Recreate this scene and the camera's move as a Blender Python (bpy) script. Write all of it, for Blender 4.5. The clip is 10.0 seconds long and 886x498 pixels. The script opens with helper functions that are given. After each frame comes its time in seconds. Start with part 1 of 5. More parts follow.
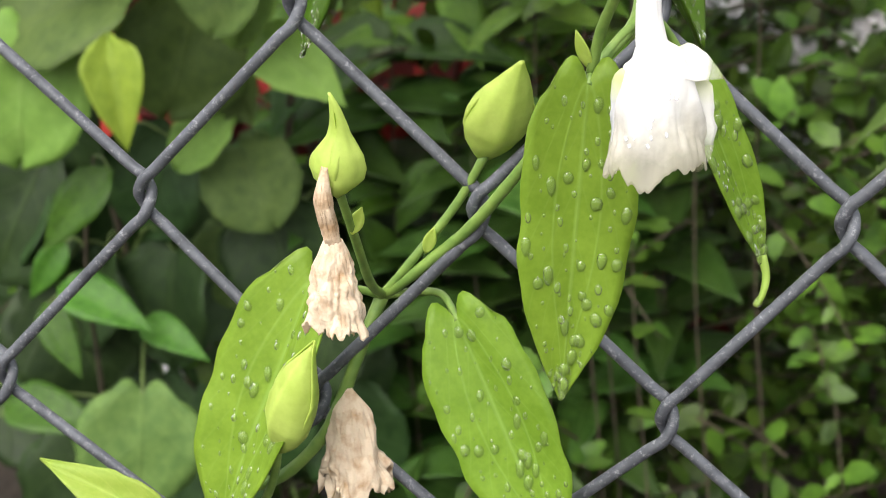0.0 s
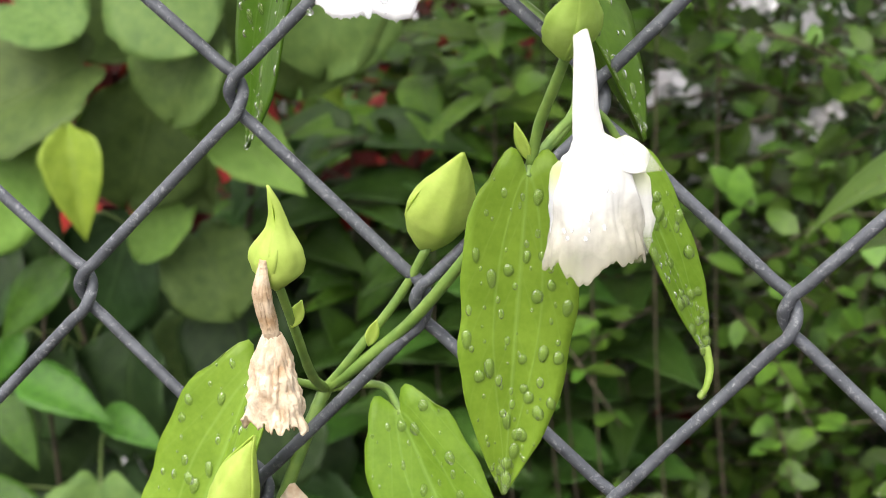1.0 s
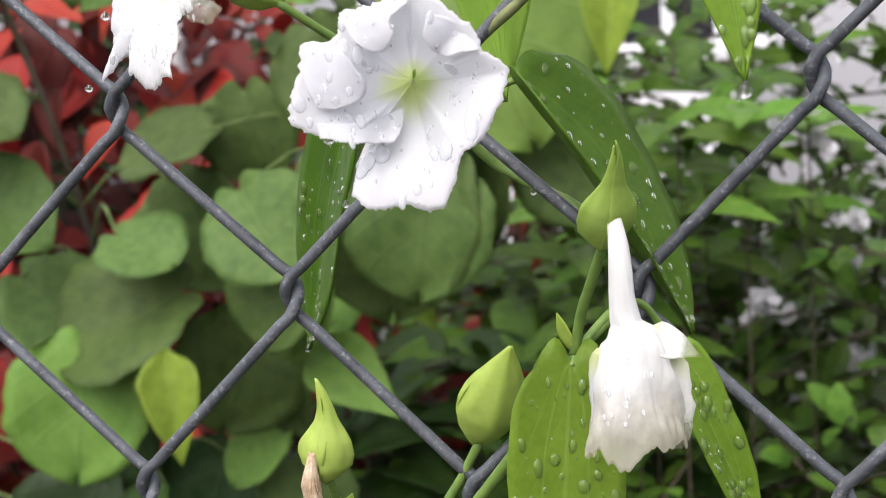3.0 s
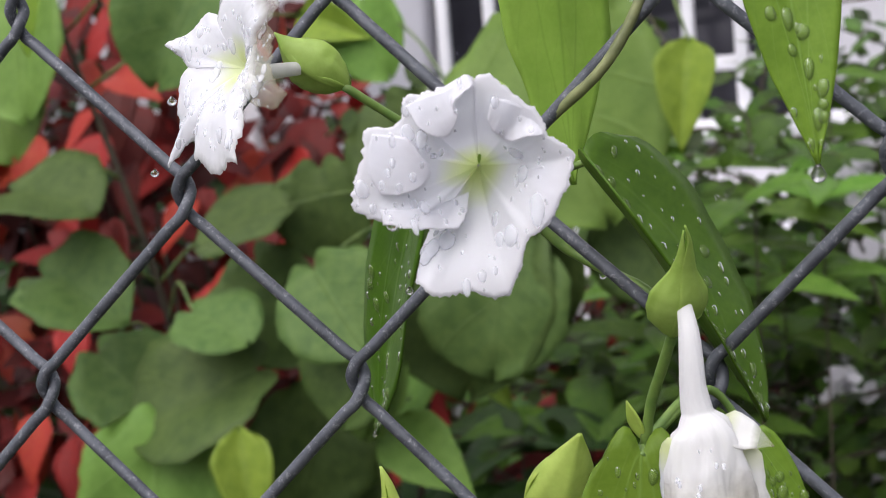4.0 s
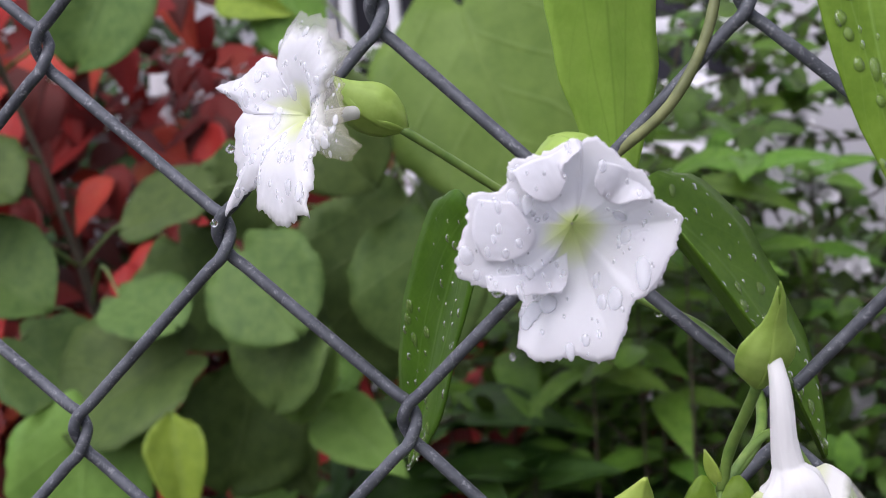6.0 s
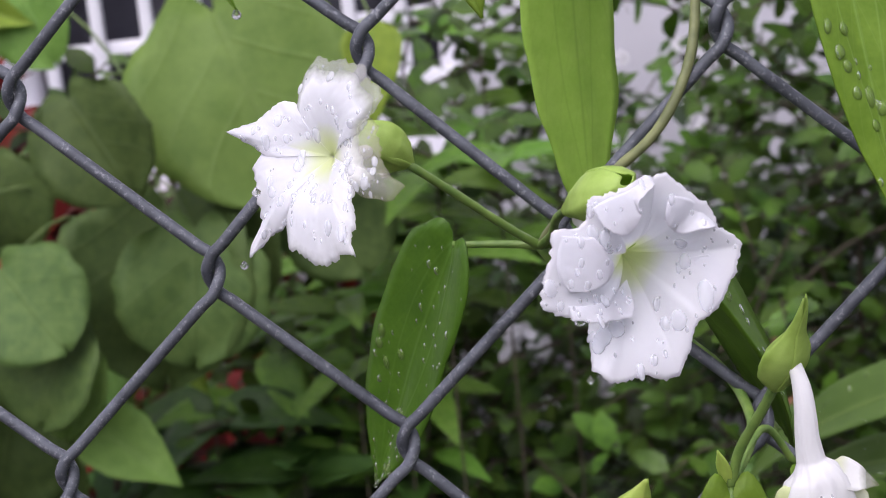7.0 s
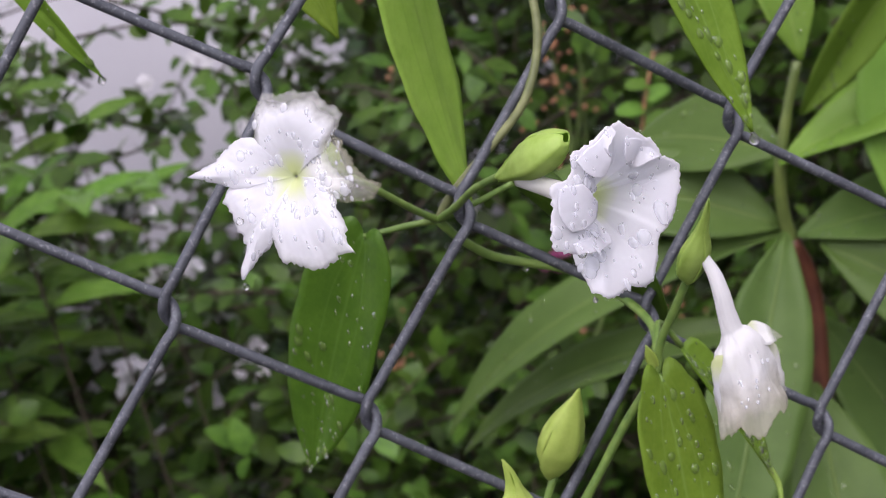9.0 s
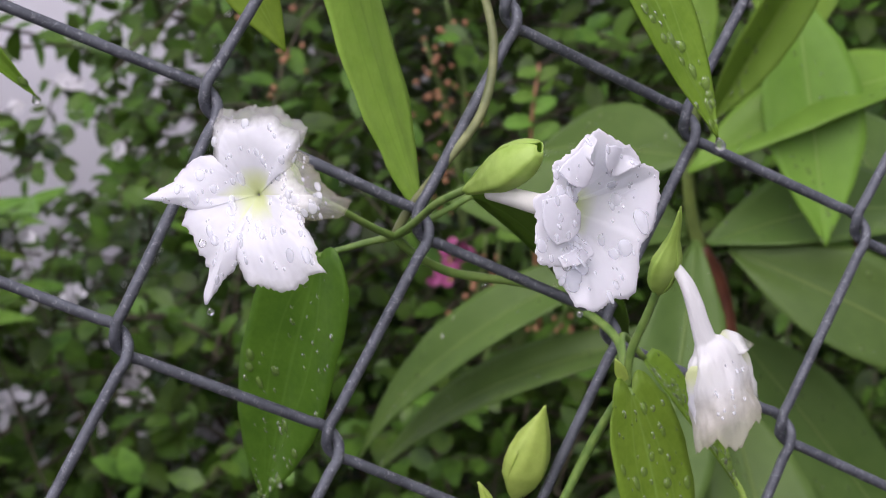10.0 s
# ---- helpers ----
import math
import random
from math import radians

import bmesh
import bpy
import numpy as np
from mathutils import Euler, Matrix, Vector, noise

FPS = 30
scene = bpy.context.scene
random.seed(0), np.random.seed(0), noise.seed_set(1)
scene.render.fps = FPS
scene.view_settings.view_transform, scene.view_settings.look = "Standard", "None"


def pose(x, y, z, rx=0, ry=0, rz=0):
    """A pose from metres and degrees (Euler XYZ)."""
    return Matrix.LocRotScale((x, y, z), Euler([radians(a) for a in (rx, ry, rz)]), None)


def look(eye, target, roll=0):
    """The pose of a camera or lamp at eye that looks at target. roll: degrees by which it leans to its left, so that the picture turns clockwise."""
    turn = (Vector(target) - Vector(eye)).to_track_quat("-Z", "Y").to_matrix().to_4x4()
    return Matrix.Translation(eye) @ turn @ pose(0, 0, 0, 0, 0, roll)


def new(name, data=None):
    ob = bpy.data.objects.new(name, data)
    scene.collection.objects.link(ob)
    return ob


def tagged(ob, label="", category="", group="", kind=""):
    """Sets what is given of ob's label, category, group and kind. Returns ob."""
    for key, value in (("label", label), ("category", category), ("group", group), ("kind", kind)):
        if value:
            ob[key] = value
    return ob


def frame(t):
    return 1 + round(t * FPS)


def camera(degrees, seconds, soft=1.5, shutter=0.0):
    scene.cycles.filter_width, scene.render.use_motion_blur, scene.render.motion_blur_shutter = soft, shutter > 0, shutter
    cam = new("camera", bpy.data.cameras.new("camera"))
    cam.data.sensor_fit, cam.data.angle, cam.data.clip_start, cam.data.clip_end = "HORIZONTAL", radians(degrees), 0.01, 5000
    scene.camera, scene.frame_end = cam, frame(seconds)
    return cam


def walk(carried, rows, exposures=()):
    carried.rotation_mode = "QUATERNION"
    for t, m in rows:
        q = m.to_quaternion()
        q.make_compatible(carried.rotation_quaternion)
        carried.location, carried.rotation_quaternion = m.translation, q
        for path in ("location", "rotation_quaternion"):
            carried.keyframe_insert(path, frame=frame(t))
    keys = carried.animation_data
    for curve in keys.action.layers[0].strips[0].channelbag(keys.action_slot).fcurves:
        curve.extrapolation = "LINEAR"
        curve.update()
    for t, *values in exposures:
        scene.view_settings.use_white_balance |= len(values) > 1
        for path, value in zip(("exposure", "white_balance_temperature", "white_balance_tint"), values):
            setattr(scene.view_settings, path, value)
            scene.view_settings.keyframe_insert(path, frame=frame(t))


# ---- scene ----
cam = camera(30, 10.0, soft=0.45)
PATH = [
    (0, (0.1483, -0.2965, 0.0932), (0.0166, 0.1601, -0.0623), -2.73),
    (0.5, (0.1493, -0.2973, 0.0931), (0.0218, 0.1642, -0.0510), -2.66),
    (1, (0.1521, -0.2933, 0.0932), (0.0295, 0.1736, -0.0373), -2.53),
    (1.5, (0.1562, -0.2875, 0.0896), (0.0326, 0.1817, -0.0312), -3.10),
    (2, (0.1564, -0.2847, 0.0903), (0.0193, 0.1846, -0.0144), -3.54),
    (2.5, (0.1606, -0.2921, 0.0871), (0.0119, 0.1788, 0.0090), -3.95),
    (3, (0.1637, -0.2969, 0.0874), (0.0105, 0.1752, 0.0264), -3.99),
    (4.5, (0.1643, -0.2902, 0.0898), (-0.0206, 0.1733, 0.0591), -4.09),
    (5, (0.1754, -0.2901, 0.0923), (-0.0140, 0.1717, 0.0625), -3.75),
    (6.5, (0.1050, -0.3049, 0.1133), (0.0041, 0.1810, 0.0524), -5.61),
    (7, (0.0817, -0.3187, 0.1193), (0.0279, 0.1745, 0.0568), -6.55),
    (7.5, (0.0526, -0.3278, 0.1218), (0.0480, 0.1669, 0.0492), -8.22),
    (8, (0.0294, -0.3441, 0.1295), (0.0670, 0.1485, 0.0521), -11.89),
    (8.5, (0.0106, -0.3576, 0.1350), (0.0732, 0.1315, 0.0522), -15.67),
    (9, (-0.0073, -0.3610, 0.1387), (0.0869, 0.1217, 0.0485), -17.50),
    (9.5, (-0.0130, -0.3557, 0.1393), (0.1119, 0.1186, 0.0426), -18.58),
    (10, (-0.0237, -0.3440, 0.1427), (0.1093, 0.1280, 0.0450), -18.31),
]
walk(cam, [(t, look(eye, target, roll)) for t, eye, target, roll in PATH],
     exposures=[(0, 1.23, 6800, 10), (1, 1.25, 6800, 10), (2, 1.18, 6700, 11), (3, 0.85, 6550, 13), (4.5, 0.39, 6250, 17), (6.5, 0.41, 6120, 22), (8, 0.41, 6230, 25), (10, 0.35, 6220, 24)])
cam.data.dof.use_dof = True
cam.data.dof.focus_distance = 0.29
cam.data.dof.aperture_fstop = 48.0

# ---- world and light: a wet, overcast day ----
world = bpy.data.worlds.new("overcast_sky")
scene.world = world
world.use_nodes = True
wn, wl = world.node_tree.nodes, world.node_tree.links
wn.clear()
w_out = wn.new("ShaderNodeOutputWorld")
w_bg = wn.new("ShaderNodeBackground")
w_sky = wn.new("ShaderNodeTexSky")
w_sky.sky_type = 'NISHITA'
w_sky.sun_disc = False
w_sky.sun_elevation = radians(55)
w_sky.sun_rotation = radians(194)
w_sky.air_density, w_sky.dust_density, w_sky.ozone_density = 1.0, 4.0, 1.0
w_hsv = wn.new("ShaderNodeHueSaturation")
w_hsv.inputs["Saturation"].default_value = 0.35
w_bg.inputs["Strength"].default_value = 0.15
wl.new(w_sky.outputs[0], w_hsv.inputs["Color"])
wl.new(w_hsv.outputs[0], w_bg.inputs["Color"])
wl.new(w_bg.outputs[0], w_out.inputs["Surface"])

sun_data = bpy.data.lights.new("sun", 'SUN')
sun_data.energy = 1.5
sun_data.angle = radians(80)
sun_data.color = (1.0, 0.97, 0.93)
sun = new("sun", sun_data)
sun.matrix_world = look((-0.5, -2.0, 3.0), (0, 0, 0))


# ---- materials ----
def nodes_of(name):
    m = bpy.data.materials.new(name)
    m.use_nodes = True
    nt = m.node_tree
    return m, nt.nodes, nt.links, nt.nodes["Principled BSDF"], nt.nodes["Material Output"]


def noise_node(n, l, scale, detail=4.0, coord="Object", rough=0.55):
    tc = n.new("ShaderNodeTexCoord")
    t = n.new("ShaderNodeTexNoise")
    t.inputs["Scale"].default_value = scale
    t.inputs["Detail"].default_value = detail
    t.inputs["Roughness"].default_value = rough
    l.new(tc.outputs[coord], t.inputs["Vector"])
    return t


def ramp_node(n, l, src, stops):
    r = n.new("ShaderNodeValToRGB")
    e = r.color_ramp.elements
    while len(e) < len(stops):
        e.new(0.5)
    for k, (p, c) in enumerate(stops):
        e[k].position, e[k].color = p, (*c, 1)
    l.new(src, r.inputs["Fac"])
    return r


def math_node(n, l, op, a, b=None, clamp=False):
    m = n.new("ShaderNodeMath")
    m.operation, m.use_clamp = op, clamp
    for k, v in enumerate((a, b)):
        if v is None:
            continue
        if isinstance(v, (int, float)):
            m.inputs[k].default_value = v
        else:
            l.new(v, m.inputs[k])
    return m.outputs[0]


def mix_rgb(n, l, fac, a, b, blend='MIX'):
    m = n.new("ShaderNodeMix")
    m.data_type, m.blend_type = 'RGBA', blend
    for k, v in ((0, fac), (6, a), (7, b)):
        if isinstance(v, (int, float)):
            m.inputs[k].default_value = v
        elif isinstance(v, tuple):
            m.inputs[k].default_value = (*v, 1)
        else:
            l.new(v, m.inputs[k])
    return m.outputs[2]


def leaf_material(name, dark, light, vein, gloss=0.38, spec=0.24, trans=0.3, grain=220.0, veins=7.0, vein_fac=0.45, spread=0.12, island=False, nerves=False, side_veins=0.45):
    """Leaf blade: colour by broad and fine noise, midrib and side veins along the blade's own coordinates, light coming through."""
    m, n, l, bsdf, out = nodes_of(name)
    a = noise_node(n, l, grain * 0.16, 2.0)
    b = noise_node(n, l, grain, 4.0)
    fac = math_node(n, l, 'ADD', math_node(n, l, 'MULTIPLY', a.outputs["Fac"], 0.65), math_node(n, l, 'MULTIPLY', b.outputs["Fac"], 0.35))
    base = ramp_node(n, l, fac, [(0.34, dark), (0.66, light)]).outputs["Color"]
    tc = n.new("ShaderNodeTexCoord")
    sep = n.new("ShaderNodeSeparateXYZ")
    l.new(tc.outputs["UV"], sep.inputs[0])
    across = math_node(n, l, 'ABSOLUTE', math_node(n, l, 'SUBTRACT', sep.outputs[0], 0.5))
    mid = math_node(n, l, 'SUBTRACT', 1.0, math_node(n, l, 'MULTIPLY', across, 38.0), True)
    s = math_node(n, l, 'SUBTRACT', math_node(n, l, 'MULTIPLY', sep.outputs[1], veins), math_node(n, l, 'MULTIPLY', across, veins * 0.9))
    tri = math_node(n, l, 'ABSOLUTE', math_node(n, l, 'SUBTRACT', math_node(n, l, 'FRACT', s), 0.5))
    side = math_node(n, l, 'SUBTRACT', 1.0, math_node(n, l, 'MULTIPLY', tri, 14.0), True)
    if nerves:
        bow = math_node(n, l, 'MULTIPLY', math_node(n, l, 'SINE', math_node(n, l, 'MULTIPLY', math_node(n, l, 'POWER', sep.outputs[1], 0.7), 3.14)), 0.2)
        off = math_node(n, l, 'ABSOLUTE', math_node(n, l, 'SUBTRACT', across, bow))
        nerve = math_node(n, l, 'SUBTRACT', 1.0, math_node(n, l, 'MULTIPLY', off, 55.0), True)
        mid = math_node(n, l, 'MAXIMUM', mid, math_node(n, l, 'MULTIPLY', nerve, 0.7))
    line = math_node(n, l, 'MAXIMUM', mid, math_node(n, l, 'MULTIPLY', side, side_veins))
    col = mix_rgb(n, l, math_node(n, l, 'MULTIPLY', line, vein_fac), base, vein)
    hsv = n.new("ShaderNodeHueSaturation")
    if island:
        rnd = n.new("ShaderNodeNewGeometry").outputs["Random Per Island"]
    else:
        rnd = n.new("ShaderNodeObjectInfo").outputs["Random"]
    val = math_node(n, l, 'ADD', math_node(n, l, 'MULTIPLY', rnd, spread * 2), 1.0 - spread)
    hue = math_node(n, l, 'ADD', math_node(n, l, 'MULTIPLY', rnd, 0.02), 0.49)
    l.new(val, hsv.inputs["Value"])
    l.new(hue, hsv.inputs["Hue"])
    l.new(col, hsv.inputs["Color"])
    l.new(hsv.outputs[0], bsdf.inputs["Base Color"])
    bsdf.inputs["Roughness"].default_value = gloss
    bsdf.inputs["Specular IOR Level"].default_value = spec
    h = math_node(n, l, 'SUBTRACT', math_node(n, l, 'MULTIPLY', b.outputs["Fac"], 0.4), math_node(n, l, 'MULTIPLY', line, 1.3))
    bump = n.new("ShaderNodeBump")
    bump.inputs["Strength"].default_value = 0.35
    bump.inputs["Distance"].default_value = 0.12 / grain
    l.new(h, bump.inputs["Height"])
    l.new(bump.outputs[0], bsdf.inputs["Normal"])
    tr = n.new("ShaderNodeBsdfTranslucent")
    l.new(mix_rgb(n, l, 1.0, hsv.outputs[0], (1.0, 1.0, 0.55), 'MULTIPLY'), tr.inputs["Color"])
    mix = n.new("ShaderNodeMixShader")
    mix.inputs[0].default_value = trans
    l.new(bsdf.outputs[0], mix.inputs[1])
    l.new(tr.outputs[0], mix.inputs[2])
    l.new(mix.outputs[0], out.inputs["Surface"])
    return m


def surface_material(name, dark, light, scale, rough=0.6, metal=0.0, bump_strength=0.3, bump_size=0.001, trans=0.0, stops=(0.35, 0.65), detail=5.0, fine=None):
    m, n, l, bsdf, out = nodes_of(name)
    a = noise_node(n, l, scale, detail)
    base = ramp_node(n, l, a.outputs["Fac"], [(stops[0], dark), (stops[1], light)]).outputs["Color"]
    b = noise_node(n, l, scale * 5.3, 4.0)
    base = mix_rgb(n, l, math_node(n, l, 'MULTIPLY', b.outputs["Fac"], 0.35), base, fine or dark)
    l.new(base, bsdf.inputs["Base Color"])
    bsdf.inputs["Roughness"].default_value = rough
    bsdf.inputs["Metallic"].default_value = metal
    bump = n.new("ShaderNodeBump")
    bump.inputs["Strength"].default_value = bump_strength
    bump.inputs["Distance"].default_value = bump_size
    l.new(math_node(n, l, 'ADD', a.outputs["Fac"], math_node(n, l, 'MULTIPLY', b.outputs["Fac"], 0.5)), bump.inputs["Height"])
    l.new(bump.outputs[0], bsdf.inputs["Normal"])
    if trans > 0:
        tr = n.new("ShaderNodeBsdfTranslucent")
        l.new(base, tr.inputs["Color"])
        mix = n.new("ShaderNodeMixShader")
        mix.inputs[0].default_value = trans
        l.new(bsdf.outputs[0], mix.inputs[1])
        l.new(tr.outputs[0], mix.inputs[2])
        l.new(mix.outputs[0], out.inputs["Surface"])
    return m


def wire_material():
    m, n, l, bsdf, out = nodes_of("weathered_zinc_wire")
    a = noise_node(n, l, 160.0, 5.0)
    b = noise_node(n, l, 720.0, 6.0, rough=0.8)
    base = ramp_node(n, l, a.outputs["Fac"], [(0.3, (0.050, 0.055, 0.066)), (0.7, (0.118, 0.128, 0.148))]).outputs["Color"]
    speck = ramp_node(n, l, b.outputs["Fac"], [(0.54, (0, 0, 0)), (0.68, (1, 1, 1))]).outputs["Color"]
    col = mix_rgb(n, l, math_node(n, l, 'MULTIPLY', speck, 0.6), base, (0.42, 0.43, 0.46))
    l.new(col, bsdf.inputs["Base Color"])
    bsdf.inputs["Metallic"].default_value = 0.25
    l.new(math_node(n, l, 'ADD', math_node(n, l, 'MULTIPLY', a.outputs["Fac"], 0.3), 0.35), bsdf.inputs["Roughness"])
    bump = n.new("ShaderNodeBump")
    bump.inputs["Strength"].default_value = 0.6
    bump.inputs["Distance"].default_value = 0.00035
    l.new(math_node(n, l, 'ADD', a.outputs["Fac"], b.outputs["Fac"]), bump.inputs["Height"])
    l.new(bump.outputs[0], bsdf.inputs["Normal"])
    return m


def petal_material(name, throat, body, edge, trans, clear=0.0, clear_at=0.9):
    """Petal: greenish throat to white body along the petal, soaked and partly see-through towards its rim."""
    m, n, l, bsdf, out = nodes_of(name)
    tc = n.new("ShaderNodeTexCoord")
    sep = n.new("ShaderNodeSeparateXYZ")
    l.new(tc.outputs["UV"], sep.inputs[0])
    a = noise_node(n, l, 170.0, 4.0)
    b = noise_node(n, l, 900.0, 3.0)
    along = math_node(n, l, 'ADD', sep.outputs[1], math_node(n, l, 'MULTIPLY', math_node(n, l, 'SUBTRACT', a.outputs["Fac"], 0.5), 0.12))
    col = ramp_node(n, l, along, [(0.0, throat), (0.12, throat), (0.33, body), (0.74, body), (1.0, edge)]).outputs["Color"]
    l.new(col, bsdf.inputs["Base Color"])
    bsdf.inputs["Roughness"].default_value = 0.5
    bump = n.new("ShaderNodeBump")
    bump.inputs["Strength"].default_value = 0.12
    bump.inputs["Distance"].default_value = 0.0005
    vein = n.new("ShaderNodeTexWave")
    vein.inputs["Scale"].default_value = 9.0
    vein.inputs["Distortion"].default_value = 1.5
    l.new(tc.outputs["UV"], vein.inputs["Vector"])
    l.new(math_node(n, l, 'ADD', math_node(n, l, 'MULTIPLY', a.outputs["Fac"], 1.2), math_node(n, l, 'MULTIPLY', vein.outputs["Fac"], 0.12)), bump.inputs["Height"])
    l.new(bump.outputs[0], bsdf.inputs["Normal"])
    tr = n.new("ShaderNodeBsdfTranslucent")
    l.new(col, tr.inputs["Color"])
    mix = n.new("ShaderNodeMixShader")
    mix.inputs[0].default_value = trans
    l.new(bsdf.outputs[0], mix.inputs[1])
    l.new(tr.outputs[0], mix.inputs[2])
    last = mix.outputs[0]
    if clear > 0:
        tp = n.new("ShaderNodeBsdfTransparent")
        tp.inputs["Color"].default_value = (0.96, 0.95, 0.9, 1)
        wet = math_node(n, l, 'MULTIPLY', math_node(n, l, 'MULTIPLY', math_node(n, l, 'SUBTRACT', math_node(n, l, 'ADD', along, math_node(n, l, 'MULTIPLY', a.outputs["Fac"], 0.3)), clear_at), 5.0, True), clear)
        mx = n.new("ShaderNodeMixShader")
        l.new(wet, mx.inputs[0])
        l.new(last, mx.inputs[1])
        l.new(tp.outputs[0], mx.inputs[2])
        last = mx.outputs[0]
    l.new(last, out.inputs["Surface"])
    return m


def water_material(name="clear_water", bent=0.10, sheen=0.75):
    """Clear water: mostly light going straight on, some bent, and a bright wet gloss."""
    m, n, l, bsdf, out = nodes_of(name)
    bsdf.inputs["Base Color"].default_value = (1, 1, 1, 1)
    bsdf.inputs["Roughness"].default_value = 0.02
    bsdf.inputs["IOR"].default_value = 1.33
    bsdf.inputs["Transmission Weight"].default_value = 1.0
    tp = n.new("ShaderNodeBsdfTransparent")
    tp.inputs["Color"].default_value = (0.97, 0.97, 0.97, 1)
    gl = n.new("ShaderNodeBsdfGlossy")
    gl.inputs["Roughness"].default_value = 0.04
    fr = n.new("ShaderNodeFresnel")
    fr.inputs["IOR"].default_value = 1.5
    wet = n.new("ShaderNodeMixShader")
    l.new(math_node(n, l, 'MULTIPLY', fr.outputs[0], sheen), wet.inputs[0])
    l.new(tp.outputs[0], wet.inputs[1])
    l.new(gl.outputs[0], wet.inputs[2])
    mix = n.new("ShaderNodeMixShader")
    mix.inputs[0].default_value = bent
    l.new(wet.outputs[0], mix.inputs[1])
    l.new(bsdf.outputs[0], mix.inputs[2])
    l.new(mix.outputs[0], out.inputs["Surface"])
    return m


M_WIRE = wire_material()
def film_material(name, tint, thick, sheen=0.3):
    """Water lying on a petal or leaf: mostly see-through, a tint painting the light it gathers, with a wet gloss."""
    m, n, l, bsdf, out = nodes_of(name)
    bsdf.inputs["Base Color"].default_value = (*tint, 1)
    bsdf.inputs["Roughness"].default_value = 0.06
    bsdf.inputs["IOR"].default_value = 1.36
    tp = n.new("ShaderNodeBsdfTransparent")
    tp.inputs["Color"].default_value = (0.99, 0.99, 0.99, 1)
    mix = n.new("ShaderNodeMixShader")
    mix.inputs[0].default_value = thick
    l.new(tp.outputs[0], mix.inputs[1])
    l.new(bsdf.outputs[0], mix.inputs[2])
    gl = n.new("ShaderNodeBsdfGlossy")
    gl.inputs["Roughness"].default_value = 0.05
    fr = n.new("ShaderNodeFresnel")
    fr.inputs["IOR"].default_value = 1.5
    wet = n.new("ShaderNodeMixShader")
    l.new(math_node(n, l, 'MULTIPLY', fr.outputs[0], sheen), wet.inputs[0])
    l.new(mix.outputs[0], wet.inputs[1])
    l.new(gl.outputs[0], wet.inputs[2])
    l.new(wet.outputs[0], out.inputs["Surface"])
    return m


# leaf-green and white tints stand in for light brightened inside the drops
M_WATER = film_material("clear_water", (0.29, 0.45, 0.11), 0.23, 0.75)
M_WATER_DROP = water_material("clear_hanging_water", 0.6, 1.0)
M_WATER_THIN = film_material("tinted_water_film", (0.85, 0.87, 0.92), 0.32, 0.09)
M_VINE_LEAF = leaf_material("vine_leaf", (0.134, 0.240, 0.020), (0.190, 0.318, 0.034), (0.26, 0.42, 0.10), gloss=0.36, trans=0.28, grain=900.0, veins=6.0, vein_fac=0.4, nerves=True, side_veins=0.25, spread=0.08)
# pale underside, base colour raised further to paint light coming through the blade
M_VINE_LEAF_PALE = leaf_material("vine_leaf_backlit_underside", (0.33, 0.51, 0.08), (0.41, 0.59, 0.11), (0.24, 0.40, 0.06), gloss=0.5, trans=0.45, grain=900.0, veins=6.0, vein_fac=0.5, nerves=True, side_veins=0.25, spread=0.05)
M_VINE_LEAF_DARK = leaf_material("vine_leaf_mature", (0.065, 0.155, 0.014), (0.095, 0.21, 0.02), (0.13, 0.26, 0.04), gloss=0.33, trans=0.25, grain=900.0, veins=6.0, vein_fac=0.4, nerves=True, side_veins=0.25, spread=0.08)
M_BRACT = surface_material("bract_green", (0.49, 0.63, 0.13), (0.61, 0.75, 0.19), 260.0, rough=0.45, bump_strength=0.3, bump_size=0.0002, trans=0.45)
M_BRACT_DEEP = surface_material("bract_deep_green", (0.37, 0.54, 0.10), (0.48, 0.66, 0.16), 260.0, rough=0.45, bump_strength=0.3, bump_size=0.0002, trans=0.4)
M_SHOOT = leaf_material("young_shoot_leaf", (0.24, 0.36, 0.05), (0.33, 0.43, 0.08), (0.5, 0.62, 0.12), gloss=0.4, trans=0.35, grain=900.0, veins=5.0, vein_fac=0.3, spread=0.05)
M_STEM = surface_material("vine_stem", (0.10, 0.19, 0.035), (0.19, 0.29, 0.06), 240.0, rough=0.5, bump_strength=0.35, bump_size=0.0004)
M_STEM_BROWN = surface_material("vine_stem_old", (0.13, 0.15, 0.06), (0.22, 0.24, 0.10), 240.0, rough=0.55, bump_strength=0.4, bump_size=0.0004)
M_PETAL = petal_material("white_petal", (0.80, 0.86, 0.56), (0.90, 0.905, 0.935), (0.90, 0.895, 0.925), 0.55)
M_PETAL_WET = petal_material("soaked_petal", (0.78, 0.84, 0.5), (0.87, 0.875, 0.905), (0.82, 0.82, 0.82), 0.5, clear=0.74, clear_at=0.88)
M_PETAL_SOFT = petal_material("limp_petal", (0.78, 0.84, 0.5), (0.87, 0.875, 0.905), (0.86, 0.86, 0.88), 0.5, clear=0.45, clear_at=1.0)
M_PETAL_CLEAR = petal_material("sodden_petal", (0.7, 0.74, 0.5), (0.88, 0.88, 0.86), (0.62, 0.60, 0.46), 0.4, clear=0.8, clear_at=0.66)
M_TUBE = surface_material("corolla_tube", (0.70, 0.70, 0.64), (0.84, 0.83, 0.80), 200.0, rough=0.45, bump_strength=0.3, bump_size=0.0008, trans=0.3)
M_WITHER_WHITE = petal_material("wilted_white_petal", (0.90, 0.90, 0.90), (0.92, 0.92, 0.92), (0.80, 0.77, 0.68), 0.5, clear=0.55, clear_at=0.92)
